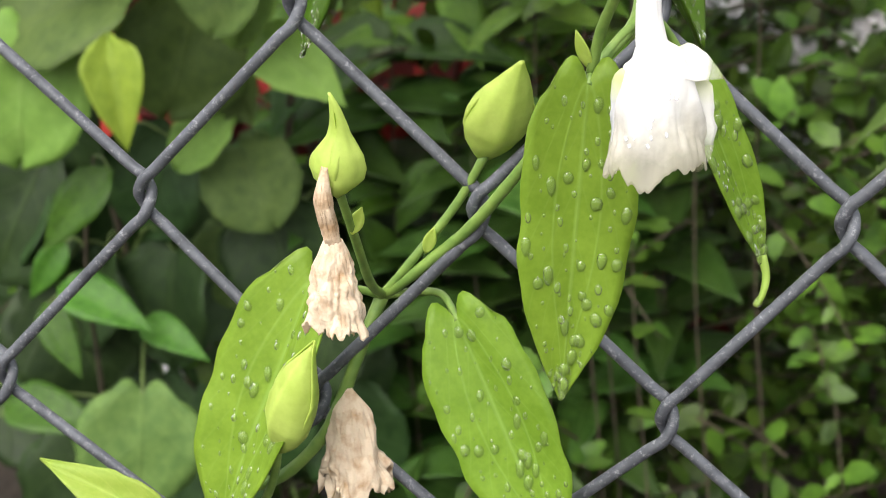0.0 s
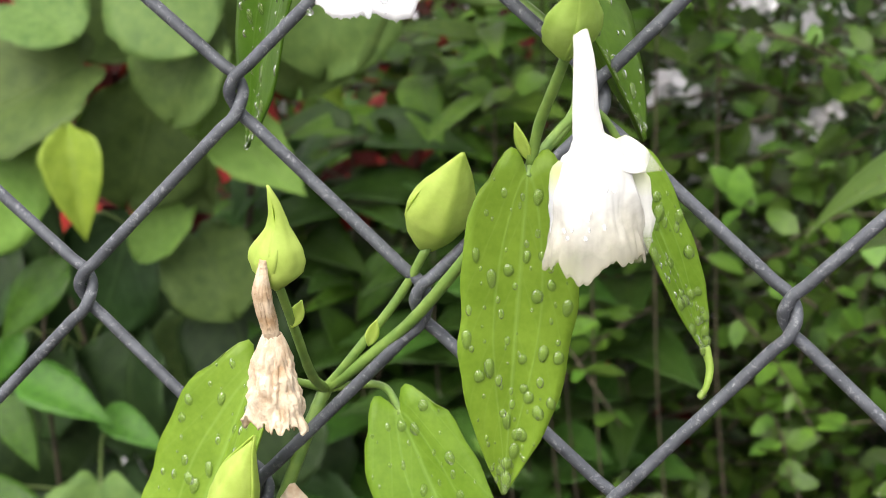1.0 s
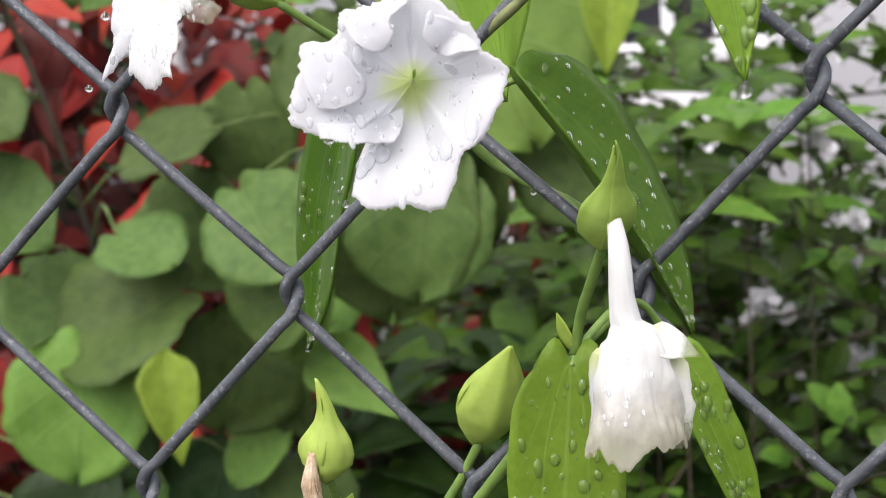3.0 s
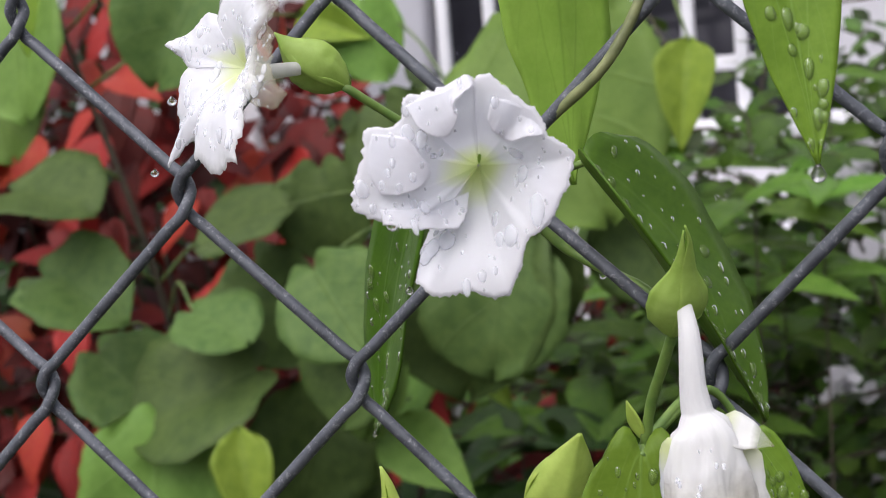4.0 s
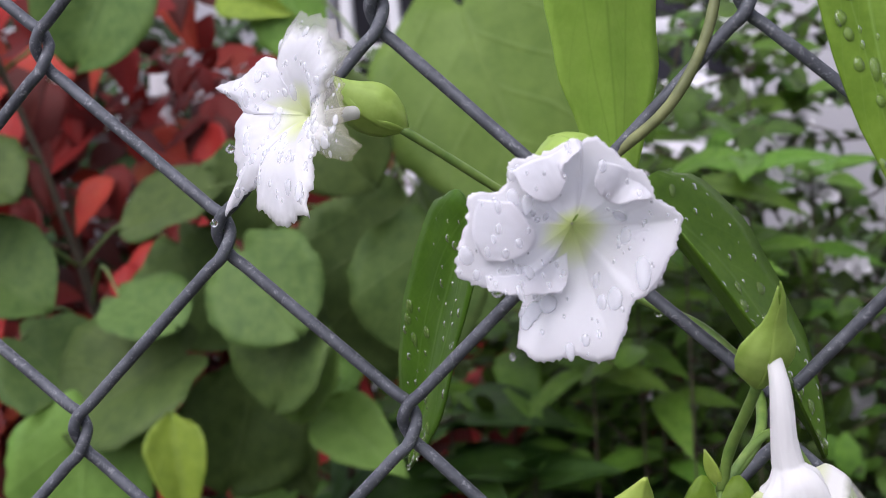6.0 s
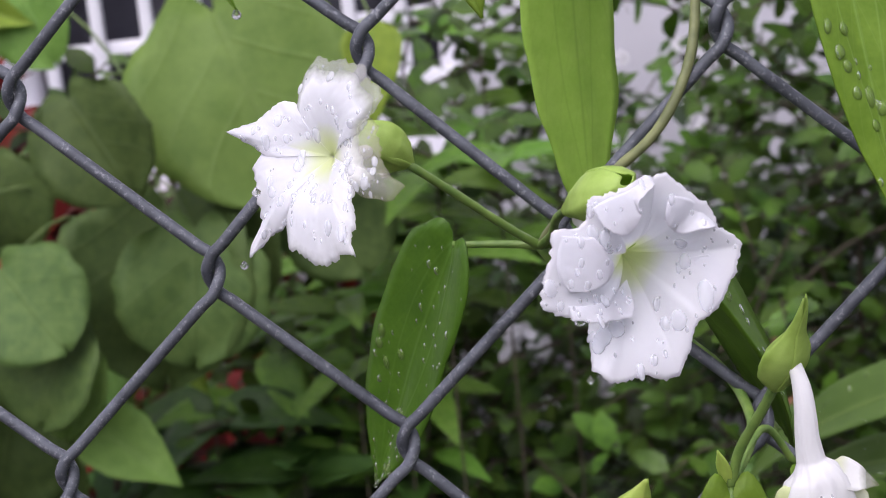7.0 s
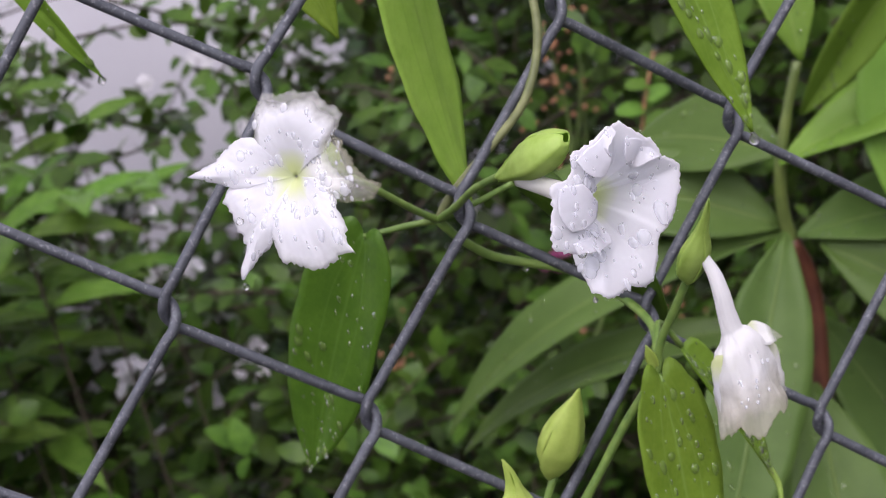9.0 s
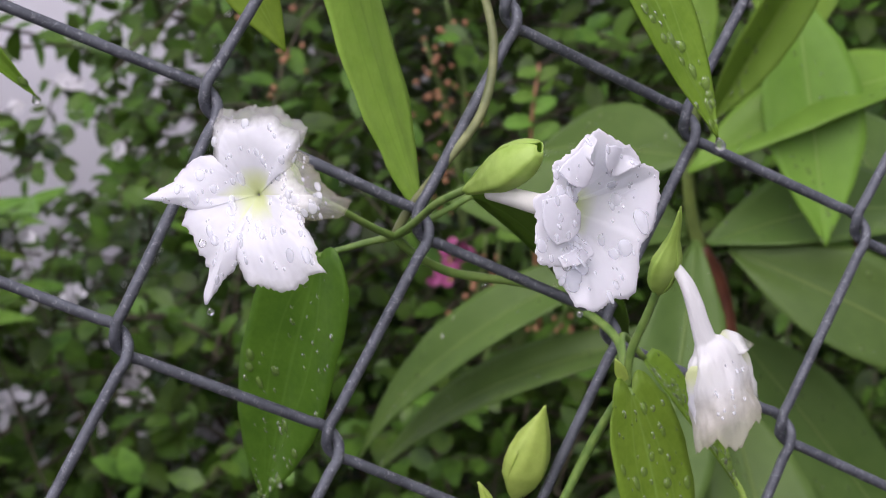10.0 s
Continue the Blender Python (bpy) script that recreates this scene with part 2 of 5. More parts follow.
M_WITHER = surface_material("withered_petal", (0.62, 0.42, 0.23), (0.93, 0.82, 0.66), 300.0, rough=0.7, bump_strength=0.8, bump_size=0.0010, trans=0.42, stops=(0.30, 0.52), fine=(0.80, 0.64, 0.46))
M_WITHER_DARK = surface_material("withered_tube", (0.40, 0.25, 0.13), (0.76, 0.62, 0.46), 300.0, rough=0.7, bump_strength=0.7, bump_size=0.001, trans=0.15)


# ---- building blocks ----
def thing(name, loc, label, category, group="", kind=""):
    ob = new(name)
    ob.empty_display_size = 0.01
    ob.matrix_world = Matrix.Translation(loc)
    return tagged(ob, label, category, group, kind)


def finish(name, me, mat, parent, label="", smooth=True):
    me.materials.append(mat)
    if smooth:
        me.polygons.foreach_set("use_smooth", [True] * len(me.polygons))
    ob = new(name, me)
    if parent is not None:
        up = parent
        off = Vector(parent.location)
        while up.parent is not None:
            up = up.parent
            off = off + Vector(up.location)
        ob.parent = parent
        ob.location = -off
    return tagged(ob, label)


def part(name, bm, mat, parent, label=""):
    """Links a bmesh, in world places, as one mesh object under a thing or a part."""
    me = bpy.data.meshes.new(name)
    bm.to_mesh(me)
    bm.free()
    return finish(name, me, mat, parent, label)


def part_data(name, verts, faces, mat, parent, label="", uvs=None):
    me = bpy.data.meshes.new(name)
    me.from_pydata([tuple(v) for v in verts], [], faces)
    if uvs is not None:
        lay = me.uv_layers.new(name="UVMap")
        idx = np.empty(len(me.loops), dtype=np.int32)
        me.loops.foreach_get("vertex_index", idx)
        lay.data.foreach_set("uv", np.asarray(uvs, dtype=np.float32)[idx].ravel())
    return finish(name, me, mat, parent, label)


def spline(points, steps):
    """Catmull-Rom through the points."""
    p = [Vector(q) for q in points]
    p = [p[0] * 2 - p[1]] + p + [p[-1] * 2 - p[-2]]
    out = []
    for k in range(1, len(p) - 2):
        a, b, c, d = p[k - 1], p[k], p[k + 1], p[k + 2]
        for s in range(steps):
            t = s / steps
            out.append(0.5 * ((2 * b) + (c - a) * t + (2 * a - 5 * b + 4 * c - d) * t * t + (3 * b - a - 3 * c + d) * t ** 3))
    out.append(p[-2])
    return out


def tube_data(path, radii, segs=8):
    """Rings round a path: vertices and faces, capped."""
    n = len(path)
    pts = np.array([tuple(q) for q in path])
    tan = np.gradient(pts, axis=0)
    tan /= np.linalg.norm(tan, axis=1)[:, None] + 1e-12
    ref = np.array([0.13, 0.21, 0.97]) if abs(tan[0][2]) < 0.9 else np.array([0.97, 0.1, 0.2])
    verts, faces = [], []
    side = np.cross(tan[0], ref)
    side /= np.linalg.norm(side)
    for k in range(n):
        side = side - tan[k] * np.dot(side, tan[k])
        side /= np.linalg.norm(side)
        other = np.cross(tan[k], side)
        r = radii[k] if hasattr(radii, "__len__") else radii
        for s in range(segs):
            a = 2 * math.pi * s / segs
            verts.append(pts[k] + r * (math.cos(a) * side + math.sin(a) * other))
    for k in range(n - 1):
        for s in range(segs):
            t = (s + 1) % segs
            faces.append((k * segs + s, k * segs + t, (k + 1) * segs + t, (k + 1) * segs + s))
    faces.append(tuple(range(segs - 1, -1, -1)))
    faces.append(tuple((n - 1) * segs + s for s in range(segs)))
    return verts, faces


def stem(name, points, r0, r1, mat, parent, steps=6, segs=10, label="", knobs=0.06):
    path = spline(points, steps)
    n = len(path)
    radii = [(r0 + (r1 - r0) * k / (n - 1)) * (1 + knobs * math.sin(k * 1.9) * math.cos(k * 0.7)) for k in range(n)]
    v, f = tube_data(path, radii, segs)
    return part_data(name, v, f, mat, parent, label)


def frame_of(base, tip, facing):
    """Axes of a blade: along it, across it, and out of its face."""
    along = (Vector(tip) - Vector(base))
    length = along.length
    along.normalize()
    out = Vector(facing)
    out = (out - along * out.dot(along)).normalized()
    across = along.cross(out).normalized()
    return along, across, out, length


PROFILES = {
    # half width over the largest half width, from the foot to the tip of the blade
    "vine": [(0.0, 0.62), (0.02, 0.74), (0.06, 0.86), (0.12, 0.94), (0.22, 0.99), (0.36, 1.0), (0.52, 0.97), (0.68, 0.82), (0.82, 0.54), (0.92, 0.26), (0.97, 0.1), (1.0, 0.02)],
    "lance": [(0.0, 0.06), (0.08, 0.35), (0.2, 0.72), (0.35, 0.95), (0.48, 1.0), (0.62, 0.92), (0.76, 0.68), (0.88, 0.36), (0.96, 0.12), (1.0, 0.01)],
    "ovate": [(0.0, 0.15), (0.08, 0.6), (0.2, 0.92), (0.32, 1.0), (0.5, 0.9), (0.68, 0.65), (0.84, 0.33), (0.94, 0.12), (1.0, 0.01)],
    "round": [(0.0, 0.5), (0.06, 0.76), (0.18, 0.92), (0.38, 1.0), (0.6, 0.98), (0.8, 0.78), (0.92, 0.5), (1.0, 0.05)],
}


def blade_grid(length, width, profile, nv, nu, fold=0.15, droop=0.0, wave=0.0, ears=0.0, twist=0.0, roll_in=0.0, seed=0, notch=0.0, tipcurl=0.0):
    """Points of a blade, (nv+1) by (nu+1), in its own axes: along, across, out."""
    rng = random.Random(seed)
    ph = [rng.uniform(0, 6.3) for _ in range(6)]
    xs = [p for p, _ in PROFILES[profile]]
    ys = [q for _, q in PROFILES[profile]]
    pts = []
    for i in range(nv + 1):
        v = i / nv
        vv = 1 - (1 - v) ** 1.15
        half = width * 0.5 * float(np.interp(vv, xs, ys))
        for j in range(nu + 1):
            u = 2 * j / nu - 1
            a = abs(u)
            edge = 1 + wave * (0.6 * math.sin(17 * vv + ph[0] + (2 if u > 0 else 0)) + 0.5 * math.sin(31 * vv + ph[1] * (1 if u > 0 else 2))) * a ** 2
            ac = half * u * edge
            al = vv * length - ears * length * math.sin(math.pi * a ** 0.9) * max(0.0, 1 - vv * 4.0) ** 2 - notch * length * (1 - a) ** 2 * max(0.0, vv - 0.72) / 0.28
            h = fold * abs(ac) + droop * length * (-(vv ** 2)) + tipcurl * length * max(0.0, vv - 0.75) ** 2 * 8
            h += wave * width * 0.45 * a ** 1.5 * math.sin(9 * vv + ph[2] + (1.5 if u > 0 else 0)) + 0.012 * width * math.sin(6 * u + 9 * vv + ph[3])
            h -= roll_in * width * a ** 2.2
            if twist:
                t = twist * vv
                ac, h = ac * math.cos(t) - h * math.sin(t), ac * math.sin(t) + h * math.cos(t)
            pts.append((al, ac, h))
    return pts


def shell(grid, nv, nu, thick):
    """Closes a sheet of points into a thin body: both faces and the rim."""
    g = np.array(grid)
    n = len(g)
    p = g.reshape(nv + 1, nu + 1, 3)
    dv = np.gradient(p, axis=0)
    du = np.gradient(p, axis=1)
    nor = np.cross(dv, du).reshape(-1, 3)
    nor /= np.linalg.norm(nor, axis=1)[:, None] + 1e-12
    verts = np.concatenate([g + nor * thick * 0.5, g - nor * thick * 0.5])
    faces = []
    w = nu + 1
    for i in range(nv):
        for j in range(nu):
            a = i * w + j
            faces.append((a, a + 1, a + w + 1, a + w))
            faces.append((n + a, n + a + w, n + a + w + 1, n + a + 1))
    rim = [j for j in range(w)] + [i * w + nu for i in range(1, nv + 1)] + [nv * w + j for j in range(nu - 1, -1, -1)] + [i * w for i in range(nv - 1, 0, -1)]
    for k in range(len(rim)):
        a, b = rim[k], rim[(k + 1) % len(rim)]
        faces.append((a, n + a, n + b, b))
    uv = [(j / nu, i / nv) for i in range(nv + 1) for j in range(nu + 1)] * 2
    return verts, faces, uv


def leaf(parent, base, tip, width, facing, mat, profile="vine", nv=26, nu=12, thick=0.00035, label="", name="leaf", drops=0, drop_size=(0.00026, 0.0013), seed=1, side=1, **shape):
    """One leaf between two places, with rain drops on its face if wanted."""
    along, across, out, length = frame_of(base, tip, facing)
    grid = blade_grid(length, width, profile, nv, nu, seed=seed, **shape)
    droop = shape.get("droop", 0.0)
    fix = droop * length
    world_pts = []
    for al, ac, h in grid:
        h2 = h + fix * (al / length)
        world_pts.append(Vector(base) + along * al + across * ac + out * h2)
    v, f, uv = shell([tuple(q) for q in world_pts], nv, nu, thick)
    ob = part_data(name, v, f, mat, parent, label, uv)
    if drops:
        rng = random.Random(seed * 7 + 3)
        drops_on(ob, scattered(world_pts, nv, nu, out * side, drops, drop_size, rng, thick), rng)
    return ob


def scattered(points, nv, nu, out, count, sizes, rng, thick, start=0.04, strewn=2.0):
    """Evenly strewn spots on a sheet of points: place, radius, normal, downhill."""
    g = np.array([tuple(p) for p in points]).reshape(nv + 1, nu + 1, 3)
    o = np.array(tuple(out))
    spots = []
    for k in range(count):
        v = start + (0.97 - start) * ((k * 0.61803 + rng.uniform(0, 0.05)) % 1.0)
        u = 0.05 + 0.9 * ((k * 0.754878 + rng.uniform(0, 0.09)) % 1.0)
        i, j = min(int(v * nv), nv - 1), min(int(u * nu), nu - 1)
        a, b = v * nv - i, u * nu - j
        p = (g[i, j] * (1 - b) + g[i, j + 1] * b) * (1 - a) + (g[i + 1, j] * (1 - b) + g[i + 1, j + 1] * b) * a
        n = np.cross(g[i + 1, j] - g[i, j], g[i, j + 1] - g[i, j])
        ln = np.linalg.norm(n)
        if ln < 1e-14:
            continue
        n = n / ln * (1 if n @ o > 0 else -1)
        r = sizes[0] + (sizes[1] - sizes[0]) * rng.random() ** strewn
        spots.append((p + n * thick * 0.5, r, Vector(tuple(n)), Vector((0, 0, -1))))
    return spots


def sphere_points(rings, segs):
    v = [(0, 0, 1)]
    for i in range(1, rings):
        th = math.pi * i / rings
        for j in range(segs):
            a = 2 * math.pi * j / segs
            v.append((math.sin(th) * math.cos(a), math.sin(th) * math.sin(a), math.cos(th)))
    v.append((0, 0, -1))
    f = [(0, 1 + j, 1 + (j + 1) % segs) for j in range(segs)]
    for i in range(rings - 2):
        for j in range(segs):
            a, b = 1 + i * segs + j, 1 + i * segs + (j + 1) % segs
            f.append((a, a + segs, b + segs, b))
    last = len(v) - 1
    f += [(last, 1 + (rings - 2) * segs + (j + 1) % segs, 1 + (rings - 2) * segs + j) for j in range(segs)]
    return np.array(v), f


BALL_V, BALL_F = sphere_points(6, 10)


def cap_points(segs):
    """A drop lying on a surface: a low dome, steeper at its foot, closed below."""
    rings = [(0.32, 0.95), (0.6, 0.80), (0.82, 0.52), (0.95, 0.2), (1.0, -0.08)]
    v = [(0, 0, 1.0)] + [(r * math.cos(2 * math.pi * j / segs), r * math.sin(2 * math.pi * j / segs), z) for r, z in rings for j in range(segs)] + [(0, 0, -0.1)]
    f = [(0, 1 + j, 1 + (j + 1) % segs) for j in range(segs)]
    for i in range(len(rings) - 1):
        for j in range(segs):
            a, b = 1 + i * segs + j, 1 + i * segs + (j + 1) % segs
            f.append((a, a + segs, b + segs, b))
    k = 1 + (len(rings) - 1) * segs
    f += [(len(v) - 1, k + (j + 1) % segs, k + j) for j in range(segs)]
    return np.array(v), f


CAP_V, CAP_F = cap_points(12)


DROP_MESHES = {}


def drop_mesh(mat, k):
    """One of four slightly uneven drops of radius 1, shared by all drops of that water."""
    if (mat.name, k) not in DROP_MESHES:
        v = []
        for x, y, z in CAP_V:
            b = 1 + 0.10 * math.sin(2 * math.atan2(y, x) + 1.6 * k) + 0.05 * math.sin(3 * math.atan2(y, x) + k)
            v.append((x * 0.87 * b, y * b * (1.05 + 0.12 * k) + max(0, y) * 0.2, z))
        me = bpy.data.meshes.new("rain_drop")
        me.from_pydata(v, [], [tuple(q) for q in CAP_F])
        me.polygons.foreach_set("use_smooth", [True] * len(me.polygons))
        me.materials.append(mat)
        DROP_MESHES[mat.name, k] = me
    return DROP_MESHES[mat.name, k]


def drops_on(parent, spots, rng, mat=None, high=0.5, single=0.00085):
    """Rain drops lying on a surface: each larger one an object, the fine dew joined."""
    mat = mat or M_WATER
    verts, faces = [], []
    for c, r, out, down in spots:
        out = Vector(out).normalized()
        down = Vector(down)
        down = (down - out * down.dot(out)).normalized()
        sidew = out.cross(down)
        if r > single:
            m = Matrix((sidew, down, out)).transposed().to_4x4()
            m.translation = Vector(tuple(c))
            ob = new("rain_drop", drop_mesh(mat, rng.randrange(4)))
            ob.parent = parent
            ob.matrix_basis = m @ Matrix.Diagonal((r, r, r * high, 1))
            continue
        k = len(verts)
        ln = 1.0 + rng.random() * 0.5
        w1, w2 = rng.uniform(-0.12, 0.12), rng.uniform(0, 6.3)
        for x, y, z in CAP_V:
            b = 1 + w1 * math.sin(2 * math.atan2(y, x) + w2)
            q = Vector(tuple(c)) + sidew * (x * r * 0.85 * b) + down * (y * r * ln * b + max(0, y) * r * 0.2) + out * (z * r * high)
            verts.append(tuple(q))
        faces += [tuple(k + i for i in q) for q in CAP_F]
    if verts:
        tagged(part_data("dew", verts, faces, mat, parent, "fine clear rain drops clinging to the surface"), kind="stuff")


def hanging_drop(parent, top, r, stretch=1.5):
    v = []
    for x, y, z in BALL_V:
        neck = 1.0 if z < 0 else 1 - 0.75 * z
        v.append((top[0] + x * r * neck, top[1] + y * r * neck, top[2] - r * stretch + (z * r * stretch if z > 0 else z * r)))
    return part_data("hanging_drop", v, [tuple(q) for q in BALL_F], M_WATER_DROP, parent, "clear water drop about to fall")


# ---- chain-link fence ----
PITCH_X, PITCH_Z = 0.0700, 0.0778
WIRE_R = 0.00122
# how far single knuckles stand from the regular mesh: to the side, up, and out of its plane
SHIFT = {(-1, -1): (-0.0023, -0.0019, -0.0006), (-1, 1): (0.0005, 0.0011, -0.0007), (-1, 3): (0.0006, 0.0007, 0.0002), (0, 0): (-0.0001, 0.0008, 0.0003),
         (0, 2): (0.0009, 0.0007, -0.0000), (1, -1): (0.0000, -0.0021, -0.0004), (1, 1): (0.0006, 0.0017, -0.0000), (1, 3): (0.0006, 0.0022, 0.0015),
         (2, 0): (0.0004, 0.0002, -0.0002), (2, 2): (0.0004, 0.0006, 0.0001), (3, -1): (0.0017, -0.0022, -0.0002), (3, 1): (0.0002, 0.0009, 0.0007),
         (3, 3): (-0.0009, -0.0006, -0.0020), (4, 0): (-0.0002, 0.0002, 0.0001), (4, 2): (-0.0017, -0.0001, -0.0000), (5, 1): (-0.0014, 0.0004, 0.0000)}


def knuckle(i, j):
    r = random.Random(i * 1009 + j * 31 + 7)
    dx, dz, dy = SHIFT.get((i, j), (r.gauss(0, 0.0006), r.gauss(0, 0.0006), 0.0))
    return Vector((i * PITCH_X / 2 + dx, dy + 0.004 * math.sin(i * 0.21 - 0.3) * (abs(i) > 7), j * PITCH_Z / 2 + dz))


LOOP = Vector((0, 0, 0.0033))


def wire_path(n, j_top, j_low):
    """A strand that zigzags down between two columns of knuckles and hooks round its neighbours there."""
    d = WIRE_R * 1.0
    pts = []
    for j in range(j_top, j_low - 1, -1):
        left = (n + j) % 2 == 0
        k = knuckle(n if left else n + 1, j)
        s = 1 if left else -1
        o = n + 1 if left else n
        a = (knuckle(o, j + 1) - LOOP - k - LOOP).normalized()
        b = (knuckle(o, j - 1) + LOOP - k + LOOP).normalized()
        f = -d * s
        pts += [k + LOOP + a * 0.0100 + Vector((0, f, 0)), k + LOOP + a * 0.0040 + Vector((0, f * 1.02, 0)), k + LOOP + a * 0.0012 + Vector((-0.0003 * s, f * 1.08, 0)),
                k + Vector((-0.0009 * s, f * 0.80, 0.0016)), k + Vector((-0.0012 * s, 0, 0)), k + Vector((-0.0009 * s, -f * 0.80, -0.0016)),
                k - LOOP + b * 0.0012 + Vector((-0.0003 * s, -f * 1.08, 0)), k - LOOP + b * 0.0040 + Vector((0, -f * 1.02, 0)), k - LOOP + b * 0.0100 + Vector((0, -f, 0))]
    return pts


fence = thing("chain_link_fence", (0.05, 0, -1.15), "weathered grey galvanised chain-link fence wet with rain", "fence")
for n in range(-16, 20):
    near = -5 <= n <= 8
    v, f = tube_data(spline(wire_path(n, 12 if near else 12, -29), 4 if near else 2), WIRE_R, 12 if near else 6)
    part_data("wire", v, f, M_WIRE, fence)

# ---- house wall with a barred window, far behind the plants ----
M_WALL = surface_material("painted_wall", (0.73, 0.72, 0.77), (0.81, 0.80, 0.85), 1.6, rough=0.75, bump_strength=0.2, bump_size=0.004, fine=(0.60, 0.59, 0.63))
M_BAR = surface_material("white_bar_paint", (0.70, 0.70, 0.74), (0.80, 0.80, 0.83), 6.0, rough=0.5, bump_strength=0.2, bump_size=0.002)
M_GLASS = surface_material("dark_window_glass", (0.035, 0.035, 0.045), (0.07, 0.07, 0.085), 3.0, rough=0.15, bump_strength=0.02)
M_SOIL = surface_material("damp_soil", (0.015, 0.011, 0.007), (0.05, 0.037, 0.024), 9.0, rough=0.9, bump_strength=0.9, bump_size=0.03)


def box_bm(boxes, bevel=0.0):
    bm = bmesh.new()
    for (x0, y0, z0, x1, y1, z1) in boxes:
        m = Matrix.Translation(((x0 + x1) / 2, (y0 + y1) / 2, (z0 + z1) / 2)) @ Matrix.Diagonal((x1 - x0, y1 - y0, z1 - z0, 1))
        bmesh.ops.create_cube(bm, size=1.0, matrix=m)
    if bevel:
        bmesh.ops.bevel(bm, geom=bm.edges[:], offset=bevel, segments=2, affect='EDGES', profile=0.5)
    return bm


GROUND_Z = -1.15
WIN = (-1.235, -0.28, 0.06, 1.18)
wall = part("wall_house", box_bm([(-7.0, 3.4, GROUND_Z, WIN[0], 3.6, 2.6), (WIN[1], 3.4, GROUND_Z, 7.0, 3.6, 2.6), (WIN[0], 3.4, GROUND_Z, WIN[1], 3.6, WIN[2]), (WIN[0], 3.4, WIN[3], WIN[1], 3.6, 2.6)]), M_WALL, None)
tagged(wall, "pale painted house wall behind the shrubs", "wall", kind="structure")
window = thing("window_1", (-0.85, 3.45, WIN[2]), "dark window with white painted bars in the house wall", "window", kind="structure")
part("pane", box_bm([(WIN[0], 3.52, WIN[2], WIN[1], 3.53, WIN[3])]), M_GLASS, window, "dark glass pane")
part("window_sill", box_bm([(WIN[0] - 0.04, 3.36, WIN[2] - 0.05, WIN[1] + 0.04, 3.41, WIN[2] - 0.002)], 0.004), M_BAR, window)
x = WIN[0] + 0.055
while x < WIN[1]:
    part("bar", box_bm([(x - 0.014, 3.415, WIN[2] + 0.002, x + 0.014, 3.44, WIN[3] - 0.002)], 0.003), M_BAR, window)
    x += 0.117
for z in (0.185, 0.45, 0.73, 1.01):
    part("crossbar", box_bm([(WIN[0] + 0.002, 3.443, z - 0.016, WIN[1] - 0.002, 3.462, z + 0.016)], 0.003), M_BAR, window)

# ground: one sheet with gentle unevenness near the plants
gv, gf = [], []
GN = 60
for i in range(GN + 1):
    for j in range(GN + 1):
        a, b = 2 * i / GN - 1, 2 * j / GN - 1
        gx, gy = 400 * a * abs(a) ** 3 + 0.5, 400 * b * abs(b) ** 3 + 1.0
        gv.append((gx, gy, GROUND_Z - 0.01 + 0.03 * noise.noise((gx * 1.3, gy * 1.3, 0.0)) * (abs(gx) < 8)))
for i in range(GN):
    for j in range(GN):
        a = i * (GN + 1) + j
        gf.append((a, a + GN + 1, a + GN + 2, a + 1))
ground = part_data("ground", gv, gf, M_SOIL, None)
tagged(ground, "dark damp garden soil under the shrubs", "ground", kind="structure")

# ---- planting behind the fence ----
M_BAUHINIA = leaf_material("broad_lobed_leaf", (0.062, 0.115, 0.028), (0.115, 0.185, 0.048), (0.14, 0.21, 0.06), gloss=0.55, spec=0.22, trans=0.3, grain=45.0, veins=4.0, vein_fac=0.35, spread=0.28)
# darkened copy of the lobed leaf: shade low in the shrub, put into the colour
M_BAUHINIA_SHADED = leaf_material("shaded_lobed_leaf", (0.014, 0.036, 0.009), (0.032, 0.068, 0.018), (0.08, 0.14, 0.04), gloss=0.5, spec=0.25, trans=0.28, grain=45.0, veins=4.0, vein_fac=0.35, spread=0.28)
M_BAUHINIA_YOUNG = leaf_material("young_lobed_leaf", (0.20, 0.32, 0.035), (0.29, 0.42, 0.055), (0.3, 0.45, 0.09), gloss=0.5, spec=0.25, trans=0.4, grain=45.0, veins=4.0, vein_fac=0.3, spread=0.15)
# yellower fresh leaf; its lightness also paints the sky light on the upper leaves
M_BAUHINIA_FRESH = leaf_material("fresh_lobed_leaf", (0.14, 0.265, 0.048), (0.21, 0.355, 0.075), (0.26, 0.40, 0.11), gloss=0.5, spec=0.25, trans=0.38, grain=45.0, veins=4.0, vein_fac=0.3, spread=0.18)
M_TWIG = surface_material("twig_bark", (0.028, 0.022, 0.012), (0.07, 0.055, 0.03), 60.0, rough=0.8, bump_strength=0.5, bump_size=0.002)
M_TWIG_GREEN = surface_material("green_shoot", (0.07, 0.12, 0.025), (0.14, 0.2, 0.05), 60.0, rough=0.6, bump_strength=0.3, bump_size=0.001)
M_SMALL = leaf_material("small_shrub_leaf", (0.020, 0.050, 0.007), (0.078, 0.150, 0.018), (0.09, 0.16, 0.03), gloss=0.36, spec=0.2, trans=0.16, grain=120.0, veins=5.0, vein_fac=0.2, spread=0.55, island=True)
# near-black greens: shadow deep behind the plants, painted into the leaf
M_BACK = leaf_material("shaded_hedge_leaf", (0.010, 0.026, 0.006), (0.026, 0.060, 0.012), (0.05, 0.09, 0.03), gloss=0.4, trans=0.12, grain=60.0, veins=5.0, vein_fac=0.2, spread=0.5, island=True)
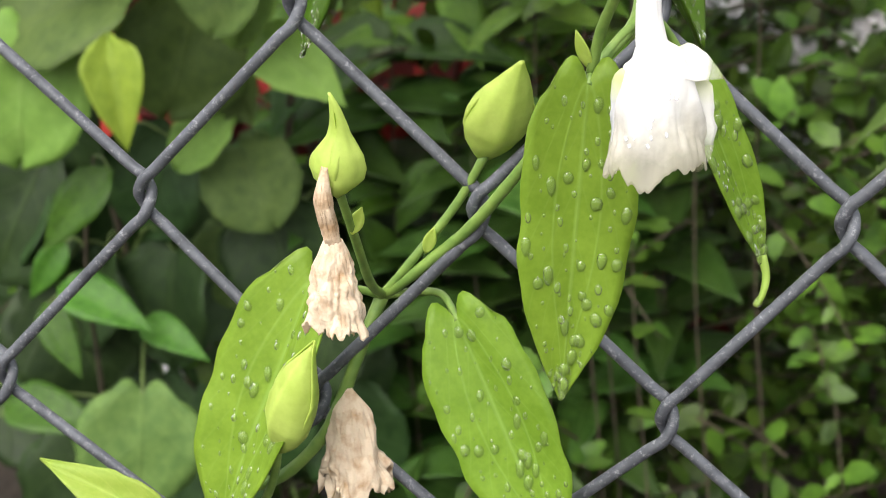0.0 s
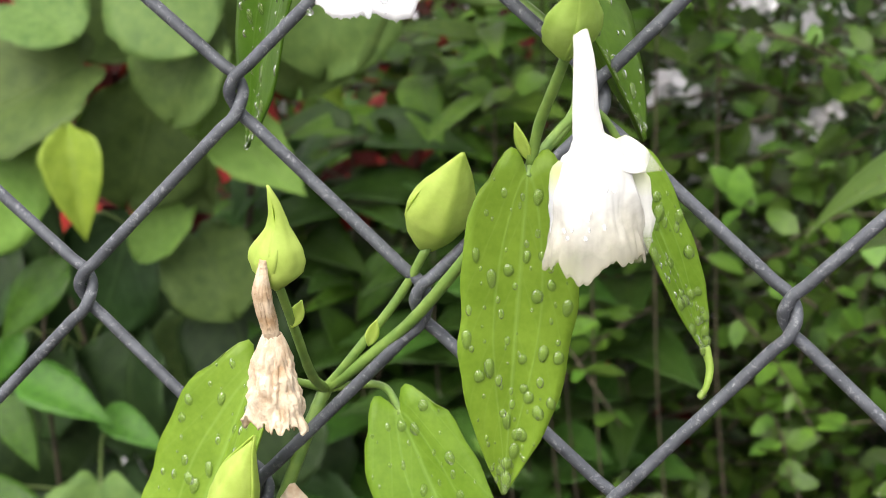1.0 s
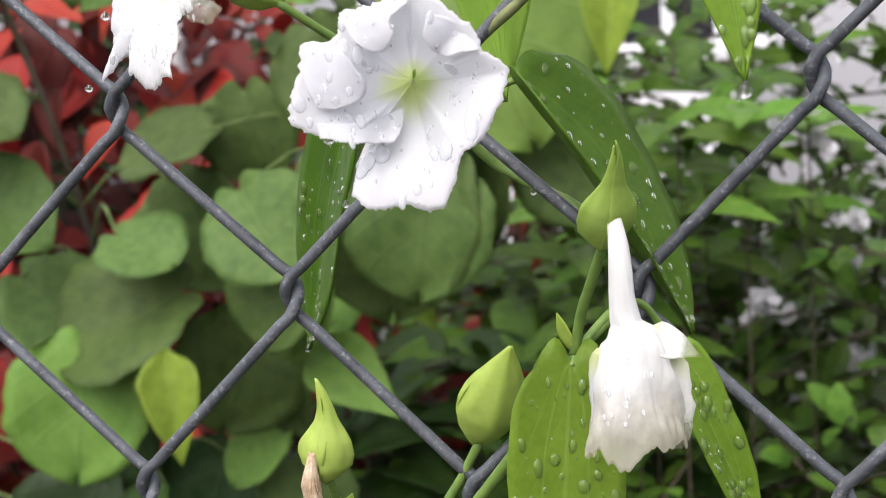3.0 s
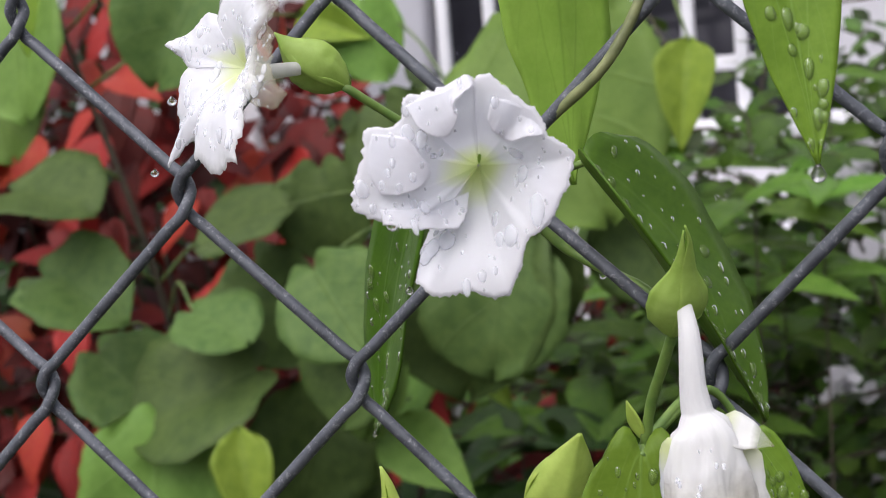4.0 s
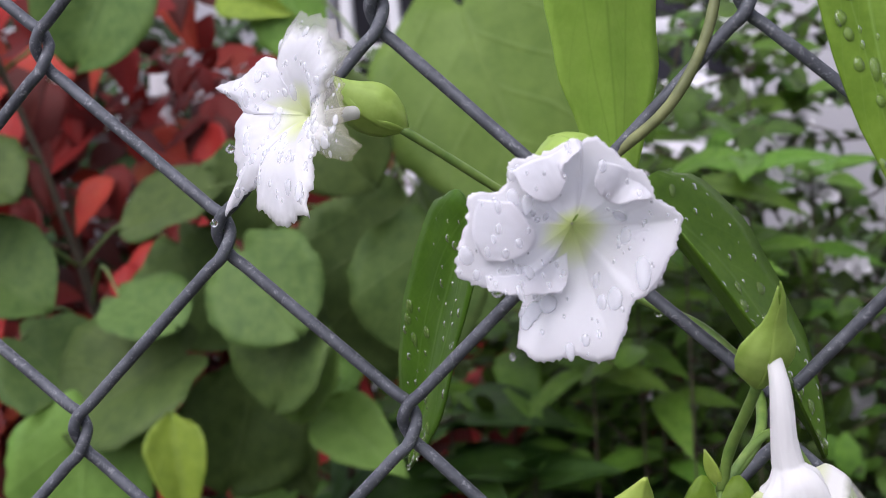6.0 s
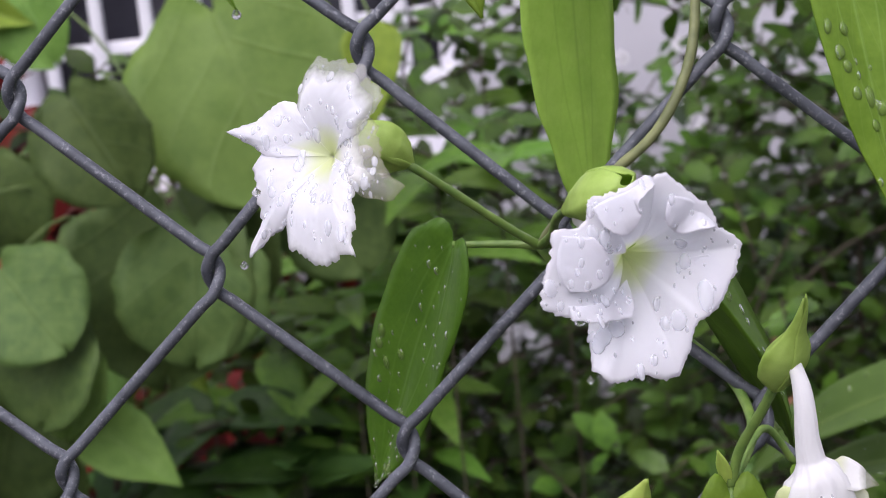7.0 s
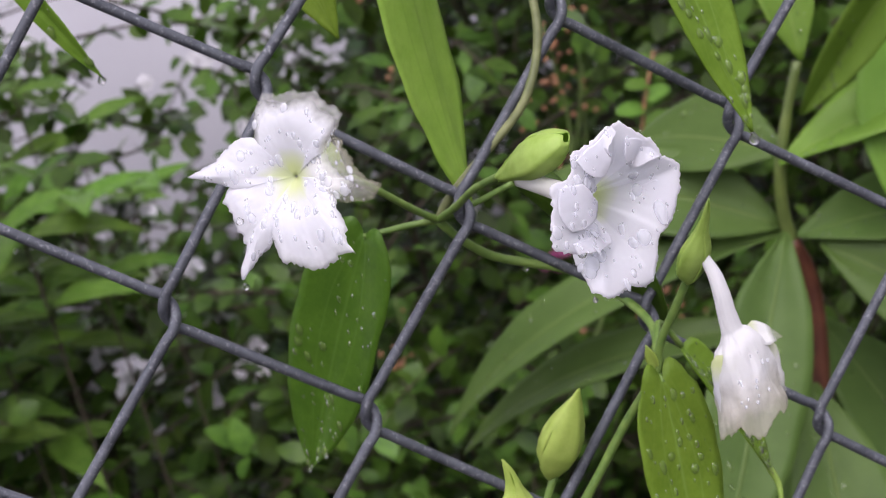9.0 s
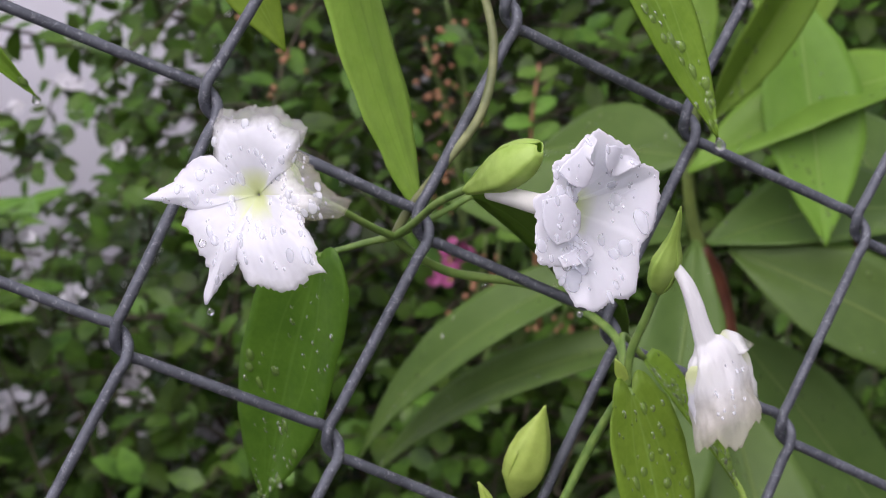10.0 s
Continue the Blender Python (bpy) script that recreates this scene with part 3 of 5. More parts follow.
M_HERB = leaf_material("lance_leaf", (0.072, 0.165, 0.016), (0.13, 0.25, 0.032), (0.17, 0.3, 0.07), gloss=0.42, trans=0.3, grain=70.0, veins=8.0, vein_fac=0.35, spread=0.3)
M_GINGER = leaf_material("ginger_leaf", (0.075, 0.150, 0.028), (0.120, 0.215, 0.048), (0.24, 0.34, 0.10), gloss=0.42, spec=0.22, trans=0.28, grain=70.0, veins=3.0, vein_fac=0.5, side_veins=0.06, spread=0.22)
# yellow-green young leaf, lightened further in place of light on the upper leaves
M_GINGER_NEW_LIT = leaf_material("lit_young_ginger_leaf", (0.14, 0.27, 0.03), (0.21, 0.37, 0.05), (0.32, 0.44, 0.12), gloss=0.42, spec=0.25, trans=0.38, grain=70.0, veins=3.0, vein_fac=0.5, side_veins=0.06, spread=0.15)
M_GINGER_STEM = surface_material("red_cane", (0.07, 0.022, 0.012), (0.15, 0.055, 0.026), 70.0, rough=0.45, bump_strength=0.3, bump_size=0.001)
M_GINGER_SHEATH = surface_material("cane_sheath", (0.09, 0.13, 0.03), (0.15, 0.20, 0.045), 70.0, rough=0.45, bump_strength=0.3, bump_size=0.001)
M_WHITE_BLOOM = surface_material("white_bloom", (0.72, 0.71, 0.74), (0.84, 0.83, 0.86), 80.0, rough=0.6, trans=0.3, bump_strength=0.3)
M_PINK = surface_material("pink_bloom", (0.42, 0.08, 0.24), (0.60, 0.18, 0.38), 90.0, rough=0.6, trans=0.3, bump_strength=0.3)
M_BERRY = surface_material("flower_bud_red", (0.20, 0.09, 0.045), (0.34, 0.17, 0.08), 90.0, rough=0.5, bump_strength=0.3)


def red_material(name="red_foliage", island=False):
    m, n, l, bsdf, out = nodes_of(name)
    info = n.new("ShaderNodeNewGeometry") if island else n.new("ShaderNodeObjectInfo")
    a = noise_node(n, l, 18.0, 4.0)
    f = math_node(n, l, 'ADD', math_node(n, l, 'MULTIPLY', info.outputs["Random Per Island" if island else "Random"], 0.75), math_node(n, l, 'MULTIPLY', a.outputs["Fac"], 0.3))
    # inner mass: the same reds halved, shade inside the bush put into the colour
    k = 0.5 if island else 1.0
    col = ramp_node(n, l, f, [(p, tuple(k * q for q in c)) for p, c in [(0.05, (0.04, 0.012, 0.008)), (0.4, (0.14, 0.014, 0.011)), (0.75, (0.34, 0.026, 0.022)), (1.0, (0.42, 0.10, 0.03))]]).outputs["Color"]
    l.new(col, bsdf.inputs["Base Color"])
    bsdf.inputs["Roughness"].default_value = 0.5
    bsdf.inputs["Specular IOR Level"].default_value = 0.22
    bump = n.new("ShaderNodeBump")
    bump.inputs["Strength"].default_value = 0.4
    bump.inputs["Distance"].default_value = 0.004
    l.new(a.outputs["Fac"], bump.inputs["Height"])
    l.new(bump.outputs[0], bsdf.inputs["Normal"])
    tr = n.new("ShaderNodeBsdfTranslucent")
    l.new(col, tr.inputs["Color"])
    mix = n.new("ShaderNodeMixShader")
    mix.inputs[0].default_value = 0.25
    l.new(bsdf.outputs[0], mix.inputs[1])
    l.new(tr.outputs[0], mix.inputs[2])
    l.new(mix.outputs[0], out.inputs["Surface"])
    return m


M_RED = red_material()
M_RED_SHADED = red_material("shaded_red_foliage", True)


def blade_mesh(name, width, profile, mat, nv=12, nu=8, thick=0.004, **shape):
    """A leaf of length 1 along x, width across y, face up z, to be shared by many leaf objects."""
    grid = blade_grid(1.0, width, profile, nv, nu, **shape)
    v, f, uv = shell(grid, nv, nu, thick)
    me = bpy.data.meshes.new(name)
    me.from_pydata([tuple(q) for q in v], [], f)
    lay = me.uv_layers.new(name="UVMap")
    idx = np.empty(len(me.loops), dtype=np.int32)
    me.loops.foreach_get("vertex_index", idx)
    lay.data.foreach_set("uv", np.asarray(uv, dtype=np.float32)[idx].ravel())
    me.polygons.foreach_set("use_smooth", [True] * len(me.polygons))
    me.materials.append(mat)
    return me


def place_leaf(me, parent, base, along, facing, size, name="leaf"):
    a = Vector(along).normalized()
    o = Vector(facing)
    o = (o - a * o.dot(a)).normalized()
    c = o.cross(a)
    m = Matrix((a, c, o)).transposed().to_4x4()
    m.translation = Vector(base)
    ob = new(name, me)
    ob.parent = parent
    ob.matrix_basis = Matrix.Translation(-Vector(parent.location)) @ m @ Matrix.Diagonal((size, size, size, 1))
    return ob


# shrub with broad two-lobed leaves
lobed = thing("lobed_leaf_shrub", (-0.45, 1.05, GROUND_Z), "shrub with broad rounded two-lobed grey-green leaves", "shrub")
LOBED = [blade_mesh("lobed_blade", 1.12, "round", M_BAUHINIA, 14, 10, seed=3 + k, fold=0.15 + 0.15 * k, droop=0.12 + 0.08 * k, wave=0.035, ears=0.14, notch=0.10) for k in range(3)]
LOBED_FRESH = [blade_mesh("fresh_blade", 1.05, "round", M_BAUHINIA_FRESH, 14, 10, seed=33 + k, fold=0.28, droop=0.2, wave=0.035, ears=0.14, notch=0.08) for k in range(2)]
LOBED_LONG = blade_mesh("long_blade", 0.66, "ovate", M_BAUHINIA_FRESH, 16, 10, seed=84, fold=0.35, droop=0.22, wave=0.04, ears=0.10)
LOBED_SHADED = [blade_mesh("shaded_blade", 1.12, "round", M_BAUHINIA_SHADED, 14, 10, seed=63 + k, fold=0.2 + 0.1 * k, droop=0.16 + 0.08 * k, wave=0.035, ears=0.14, notch=0.10) for k in range(2)]
LOBED_YOUNG = [blade_mesh("young_blade", 0.56, "ovate", M_BAUHINIA_YOUNG, 14, 10, seed=9 + k, fold=0.7, droop=0.2, wave=0.03, ears=0.05) for k in range(2)]
STEMS = [[(-0.42, 1.1, GROUND_Z), (-0.44, 1.12, -0.7), (-0.40, 1.08, -0.35), (-0.33, 1.05, -0.02), (-0.2, 1.02, 0.14), (-0.1, 1.02, 0.2)],
         [(-0.45, 1.1, GROUND_Z), (-0.52, 1.08, -0.7), (-0.56, 1.04, -0.3), (-0.6, 1.0, 0.0), (-0.66, 0.98, 0.22), (-0.7, 1.0, 0.4)],
         [(-0.47, 1.08, GROUND_Z), (-0.6, 1.1, -0.75), (-0.66, 1.1, -0.4), (-0.62, 1.05, -0.15)]]
for q in STEMS:
    stem("branch", q, 0.005, 0.002, M_TWIG, lobed, steps=5, segs=7)
STEM_PTS = [p for q in STEMS for p in spline(q, 8)]


def lobed_leaf(x, y, z, size, ang=0.0, young=False, tilt=0.0, seed=0):
    """x, y, z: the middle of the blade; ang: degrees the lobes swing from straight down; tilt: face turned up."""
    r = random.Random(seed + int(1000 * (x + 2 * z)))
    a = radians(ang + r.uniform(-14, 14))
    along = Vector((math.sin(a), -0.35 + r.uniform(-0.15, 0.15), -math.cos(a))).normalized()
    facing = Vector((r.uniform(-0.35, 0.35), -0.85 + 0.3 * tilt, 0.40 + tilt + r.uniform(-0.3, 0.3)))
    base = Vector((x, y, z)) - along * size * 0.45
    me = (LOBED_SHADED if young == 3 else LOBED_FRESH if young == 2 else LOBED_YOUNG if young else LOBED)[r.randrange(2 if young else 3)]
    place_leaf(me, lobed, base, along, facing, size)
    near = min(STEM_PTS, key=lambda p: (p - base).length + 0.6 * max(0, p.z - base.z))
    if (near - base).length < 0.45:
        stem("leaf_stalk", [near, near.lerp(base, 0.5) + Vector((0, 0, 0.03)), base], 0.0018, 0.0012, M_TWIG_GREEN, lobed, steps=4, segs=5)


for q in [(-.38, 1.05, -.13, .09, -30, 2),
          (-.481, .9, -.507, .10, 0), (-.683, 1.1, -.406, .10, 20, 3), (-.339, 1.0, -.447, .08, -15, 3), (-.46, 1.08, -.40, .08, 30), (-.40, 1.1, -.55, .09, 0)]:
    lobed_leaf(*q)
for q in [(-.682, .95, .186, .12, 0, 2), (-.745, 1.0, .15, .12, 15, 2), (-.632, .9, .057, .095, 75, False, .9), (-.612, .9, -.026, .09, 65, False, .5), (-.478, .95, .022, .085, -70, False, .5), (-.601, .95, -.112, .09, 60, False, .4), (-.507, .9, -.118, .12, -75, False, .7),
          (-.258, .95, -.056, .11, 5), (-.422, 1.0, .025, .08, 20), (-.478, 1.0, -.057, .10, 40, False, .4), (-.523, .95, .191, .10, -25)]:
    lobed_leaf(*q)
for q in [(-.200, .98, .095, .175, 20, 2), (-.304, .9, .071, .09, 40), (-.289, .97, -.052, .145, -10), (-.375, .9, -.046, .09, 30), (-.372, .92, -.101, .09, -20),
          (-.481, .9, -.057, .07, 60, False, .5), (-.41, 1.1, .176, .08, 30, 2), (-.24, 1.0, -.03, .10, 20), (-.148, 1.02, -.02, .09, 15), (-.62, 1.1, .31, .10, 20)]:
    lobed_leaf(*q)
# low leaves in the darkened copy, painting the shade under the upper foliage
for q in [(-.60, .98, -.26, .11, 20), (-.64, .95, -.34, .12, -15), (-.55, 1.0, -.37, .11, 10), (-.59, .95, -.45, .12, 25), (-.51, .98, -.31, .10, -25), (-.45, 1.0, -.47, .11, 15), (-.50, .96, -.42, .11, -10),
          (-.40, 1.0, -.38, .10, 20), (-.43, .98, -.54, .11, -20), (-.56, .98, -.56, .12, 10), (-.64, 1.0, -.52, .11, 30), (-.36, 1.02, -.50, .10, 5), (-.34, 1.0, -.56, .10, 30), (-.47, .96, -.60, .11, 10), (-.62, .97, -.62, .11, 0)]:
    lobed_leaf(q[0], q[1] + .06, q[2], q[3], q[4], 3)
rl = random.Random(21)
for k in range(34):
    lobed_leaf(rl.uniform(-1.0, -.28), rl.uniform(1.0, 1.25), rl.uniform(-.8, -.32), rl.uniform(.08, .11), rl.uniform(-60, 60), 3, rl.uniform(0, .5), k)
for q in [(-.095, .95, .105, .085, 4, True), (-.45, 1.1, .19, .08, 60, True), (-.66, .95, .20, .07, 0, True), (-.3, 1.05, -.13, .06, 30, True)]:
    lobed_leaf(*q)

# leaves that hang singly at the front of the shrub: stalk end, tip, blade, face
for base, tip, me, fx, fz in [((-0.542, 0.900, -0.140), (-0.552, 0.870, -0.252), LOBED_FRESH[0], 0.25, 0.45),
                            ((-0.435, 1.000, -0.134), (-0.455, 0.970, -0.234), LOBED[1], 0.62, 0.35),
                            ((-0.359, 0.960, -0.094), (-0.380, 0.930, -0.158), LOBED_FRESH[0], -0.2, 0.3),
                            ((-0.408, 1.030, -0.164), (-0.410, 1.000, -0.240), LOBED[2], -0.55, 0.3),
                            ((-0.371, 0.980, -0.159), (-0.292, 0.950, -0.204), LOBED_LONG, 0.1, 0.6),
                            ((-0.425, 1.020, -0.243), (-0.469, 0.990, -0.277), LOBED_FRESH[1], -0.1, 0.9),
                            ((-0.425, 1.040, -0.274), (-0.385, 1.010, -0.338), LOBED[1], 0.15, 0.5),
                            ((-0.571, 1.000, -0.179), (-0.532, 0.970, -0.202), LOBED[2], 0.15, 0.5),
                            ((-0.448, 0.860, -0.139), (-0.428, 0.830, -0.219), LOBED_YOUNG[0], 0.35, 0.3)]:
    base, tip = Vector(base), Vector(tip)
    place_leaf(me, lobed, base, tip - base, (fx, -.85, fz), (tip - base).length)
    near = min(STEM_PTS, key=lambda p: (p - base).length + 0.6 * max(0, p.z - base.z))
    stem("leaf_stalk", [near, near.lerp(base, 0.6) + Vector((0, 0.02, 0.02)), base], 0.0016, 0.0011, M_TWIG_GREEN, lobed, steps=4, segs=5)

# red-leaved shrub further back
redbush = thing("red_leaf_shrub", (-0.8, 1.65, GROUND_Z), "shrub with dense dark red and orange leaves", "shrub")
RED = [blade_mesh("red_blade", 0.62, "ovate", M_RED, 10, 6, seed=20 + k, fold=0.3, droop=0.25 + 0.1 * k, wave=0.05) for k in range(3)]
rr = random.Random(11)
for k in range(9):
    bx = -1.25 + 0.11 * k
    stem("branch", [(-0.8 + 0.1 * (k - 4) * 0.3, 1.65, GROUND_Z), (bx * 0.6 - 0.3, 1.65, -0.6), (bx, 1.6 + 0.05 * (k % 3), -0.1), (bx - 0.02, 1.6, 0.15 - 0.03 * k)], 0.005, 0.002, M_TWIG, redbush, steps=4, segs=6)
made = 0
while made < 298:
    rx, ry, rz = rr.uniform(-1.45, -0.25), rr.uniform(1.3, 1.9), rr.uniform(-0.38, 0.4)
    if rz > float(np.interp(rx, [-1.4, -1.0, -0.8, -0.62, -0.45, -0.25], [0.40, 0.36, 0.26, 0.10, -0.08, -0.16])) + 0.1 * (ry - 1.6):
        continue
    a = rr.uniform(-1.3, 1.3)
    place_leaf(RED[made % 3], redbush, (rx, ry, rz), (math.sin(a), -0.6, -math.cos(a) * 0.8), (rr.uniform(-0.4, 0.4), -0.6, 0.7), rr.uniform(0.06, 0.105))
    made += 1


# shrub of many small leaves with white flower heads
def small_leaves(rng, twigs, size, region, top, extra=0.16):
    """Twigs with opposite leaves: vertices and faces of leaves, of twigs, and the twig tips."""
    lv, lf, uv, tv, tf, tips = [], [], [], [], [], []
    x0, x1, y0, y1, z0, z1 = region
    n = 0
    while n < twigs:
        p = Vector((rng.uniform(x0, x1), rng.uniform(y0, y1), rng.uniform(z0, z1)))
        lim = top(p.x)
        if p.z > lim and (p.z > lim + 0.3 or rng.random() > extra):
            continue
        n += 1
        a, e = rng.uniform(0, 6.283), rng.uniform(-0.3, 1.0)
        d = Vector((math.cos(a) * math.cos(e), math.sin(a) * math.cos(e) - 0.35, math.sin(e))).normalized()
        ln = rng.uniform(0.10, 0.22)
        bend = Vector((0, 0, -rng.uniform(0.0, 0.5)))
        pts = [p + d * ln * s + bend * ln * s * s for s in (0, 0.33, 0.66, 1.0)]
        v, f = tube_data(pts, [0.0022, 0.0018, 0.0014, 0.0008], 4)
        o = len(tv)
        tv += [tuple(q) for q in v]
        tf += [tuple(o + i for i in q) for q in f]
        tips.append(pts[-1])
        pairs = rng.randint(4, 7)
        for k in range(pairs):
            s = (k + 0.7) / pairs
            c = p + d * ln * s + bend * ln * s * s
            for w in (-1, 1):
                sid = d.cross(Vector((rng.uniform(-1, 1), rng.uniform(-1, 1), rng.uniform(0.2, 1.4)))).normalized() * w
                al = (sid + d * 0.55 + Vector((0, 0, rng.uniform(-0.35, 0.15)))).normalized()
                face = Vector((rng.uniform(-0.6, 0.6), rng.uniform(-1.2, 0.1), 1.0))
                face = (face - al * face.dot(al)).normalized()
                ac = al.cross(face)
                L = size * rng.uniform(0.6, 1.25)
                W = L * rng.uniform(0.27, 0.36)
                o = len(lv)
                dr = rng.uniform(0.05, 0.25) * L
                for (t, u, h) in ((0, 0, 0), (0.3, -0.9, 0.1), (0.3, 0, 0), (0.3, 0.9, 0.1), (0.65, -0.85, 0.05), (0.65, 0, -0.05), (0.65, 0.85, 0.05), (0.9, -0.35, -0.1), (0.9, 0.35, -0.1), (1.0, 0, -0.2)):
                    lv.append(tuple(c + al * L * t + ac * W * u + face * (h * W - dr * t * t)))
                    uv.append((0.5 + 0.5 * u, t))
                lf += [(o, o + 2, o + 1), (o, o + 3, o + 2), (o + 1, o + 2, o + 5, o + 4), (o + 2, o + 3, o + 6, o + 5), (o + 4, o + 5, o + 9, o + 7), (o + 5, o + 6, o + 8, o + 9)]
    return lv, lf, uv, tv, tf, tips


def small_top(x):
    return float(np.interp(x, [-0.7, -0.4, -0.2, -0.02, 0.12, 0.2, 0.28, 0.42, 0.7, 1.6], [-0.25, -0.18, -0.08, -0.13, -0.12, -0.04, 0.14, 0.38, 0.5, 0.5]))


pipe = thing("garden_pipe", (-0.93, 2.0, GROUND_Z), "white bent plastic garden pipe behind the red shrub", "pipe")
stem("pipe", [(-0.985, 2.0, GROUND_Z), (-0.985, 2.0, 0.05), (-0.975, 2.0, 0.115), (-0.945, 2.0, 0.128), (-0.915, 2.0, 0.10), (-0.90, 2.0, 0.05), (-0.895, 2.0, -0.1), (-0.895, 2.0, GROUND_Z)], 0.017, 0.017, M_BAR, pipe, steps=8, segs=14, knobs=0.0)


def red_top(x):
    return float(np.interp(x, [-1.4, -1.0, -0.8, -0.62, -0.45, -0.25], [0.24, 0.24, 0.18, 0.06, -0.10, -0.18]))


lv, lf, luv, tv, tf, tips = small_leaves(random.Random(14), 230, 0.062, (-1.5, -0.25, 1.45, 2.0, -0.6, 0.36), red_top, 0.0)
tagged(part_data("foliage", lv, lf, M_RED_SHADED, redbush, "", luv), kind="stuff")
shrub = thing("small_leaf_shrub", (0.35, 1.7, GROUND_Z), "dense shrub of small glossy dark green leaves with white flower heads", "shrub")
rs = random.Random(5)
lv, lf, luv, tv, tf, tips = small_leaves(rs, 3900, 0.031, (-0.55, 1.6, 1.15, 2.1, -0.95, 0.75), small_top)
tagged(part_data("foliage", lv, lf, M_SMALL, shrub, "", luv), kind="stuff")
tagged(part_data("brushwood", tv, tf, M_TWIG, shrub), kind="stuff")
lv, lf, luv, tv, tf, tips = small_leaves(random.Random(25), 34, 0.036, (-0.22, -0.05, 1.35, 1.65, -0.15, 0.12), lambda x: 0.2)
tagged(part_data("foliage", lv, lf, M_SMALL, shrub, "", luv), kind="stuff")
tagged(part_data("brushwood", tv, tf, M_TWIG, shrub), kind="stuff")
for k in range(14):
    bx = -0.55 + 0.15 * k
    stem("branch", [(0.35 + 0.03 * (k - 7), 1.7, GROUND_Z), (0.35 + (bx - 0.35) * 0.5, 1.7, -0.7), (bx, 1.65 + 0.1 * (k % 3), -0.3), (bx + 0.04, 1.6 + 0.1 * (k % 2), small_top(bx) + 0.05)], 0.007, 0.002, M_TWIG, shrub, steps=5, segs=6)


def bloom(parent, c, r, mat, count, rng, name="flower_head", petal=0.011):
    """A loose head of crinkled small petals."""
    v, f = [], []
    for _ in range(count):
        d = Vector((rng.gauss(0, 1), rng.gauss(0, 1), rng.gauss(0, 1))).normalized() * r * rng.random() ** 0.5
        n = Vector((rng.gauss(0, 1), rng.gauss(-0.6, 1), rng.gauss(0.4, 1))).normalized()
        a = n.orthogonal().normalized()
        b = n.cross(a)
        o = len(v)
        s = petal * rng.uniform(0.6, 1.3)
        v.append(tuple(Vector(c) + d))
        for k in range(6):
            t = 2 * math.pi * k / 6
            v.append(tuple(Vector(c) + d + (a * math.cos(t) + b * math.sin(t)) * s * rng.uniform(0.7, 1.2) + n * s * rng.uniform(-0.4, 0.5)))
        f += [(o, o + 1 + k, o + 1 + (k + 1) % 6) for k in range(6)]
    return part_data(name, v, f, mat, parent, "")


rb = random.Random(8)
for c in [(-.046, 1.5, -.19), (.104, 1.5, -.26), (.105, 1.45, -.29), (.038, 1.5, -.28), (-.064, 1.5, -.22), (.033, 1.5, -.135), (-.253, 1.5, .051), (-.171, 1.5, -.20), (-.167, 1.45, -.26), (-.357, 1.5, -.12),
          (-.012, 1.5, -.31), (-.202, 1.45, -.20), (-.12, 1.5, -.08), (.01, 1.5, -.03), (-.02, 1.55, .02)]:
    bloom(shrub, c, rb.uniform(0.012, 0.026), M_WHITE_BLOOM, rb.randint(6, 14), rb)
for c in [(-.02, 1.22, -.167), (-.034, 1.22, -.172), (-.006, 1.22, -.176), (.064, 1.22, -.094), (-.001, 1.22, .007), (.033, 1.22, -.018), (-.046, 1.22, -.045)]:
    bloom(shrub, c, rb.uniform(0.010, 0.016), M_WHITE_BLOOM, rb.randint(6, 10), rb, petal=0.008)
for k in range(40):
    c = (rb.uniform(-0.35, 0.2), rb.uniform(1.4, 2.1), rb.uniform(-0.3, 0.12))
    bloom(shrub, c, rb.uniform(0.006, 0.014), M_WHITE_BLOOM, rb.randint(2, 5), rb)
for c in [(.405, 1.15, -.165), (.385, 1.15, -.186), (.422, 1.16, -.178), (.412, 1.15, -.172), (.395, 1.14, -.178), (.47, 1.15, -.165), (.478, 1.15, -.158)]:
    bloom(shrub, c, 0.012, M_PINK, 7, rb, petal=0.006)


def berry_spray(parent, foot, top, count, rng):
    stem("spray_stalk", [foot, Vector(foot).lerp(Vector(top), 0.5) + Vector((0.01, 0, 0)), top], 0.0022, 0.0012, M_TWIG_GREEN, parent, steps=4, segs=5)
    v, f = [], []
    for _ in range(count):
        s = rng.random()
        c = Vector(foot).lerp(Vector(top), 0.3 + 0.7 * s) + Vector((rng.gauss(0, 0.016), rng.gauss(0, 0.012), rng.gauss(0, 0.01)))
        r = rng.uniform(0.0020, 0.0036)
        o = len(v)
        v += [tuple(c + Vector(tuple(q)) * r) for q in BALL_V]
        f += [tuple(o + i for i in q) for q in BALL_F]
    tagged(part_data("bud_spray", v, f, M_BERRY, parent, "reddish round flower buds"), kind="stuff")


for foot, top, n in [((.42, 1.15, -.16), (.435, 1.12, .03), 26), ((.36, 1.1, -.25), (.415, 1.06, -.15), 12), ((.43, 1.15, -.31), (.485, 1.1, -.25), 18), ((.47, 1.15, -.32), (.53, 1.1, -.26), 18), ((.44, 1.15, -.1), (.46, 1.1, .06), 16), ((.42, 1.2, -.2), (.47, 1.15, -.02), 10), ((.38, 1.1, -.28), (.42, 1.05, -.16), 12), ((.28, 1.15, .0), (.31, 1.1, .12), 14), ((.2, 1.2, -.3), (.23, 1.15, -.17), 14)]:
    berry_spray(shrub, foot, top, n, rb)

shoot = [(.40, .95, -.22), (.415, .92, -.12), (.428, .9, -.05), (.452, .9, -.002)]
stem("shoot", shoot, 0.0022, 0.0012, M_BERRY, shrub, steps=5, segs=6, label="young reddish shoot with rounded leaves")
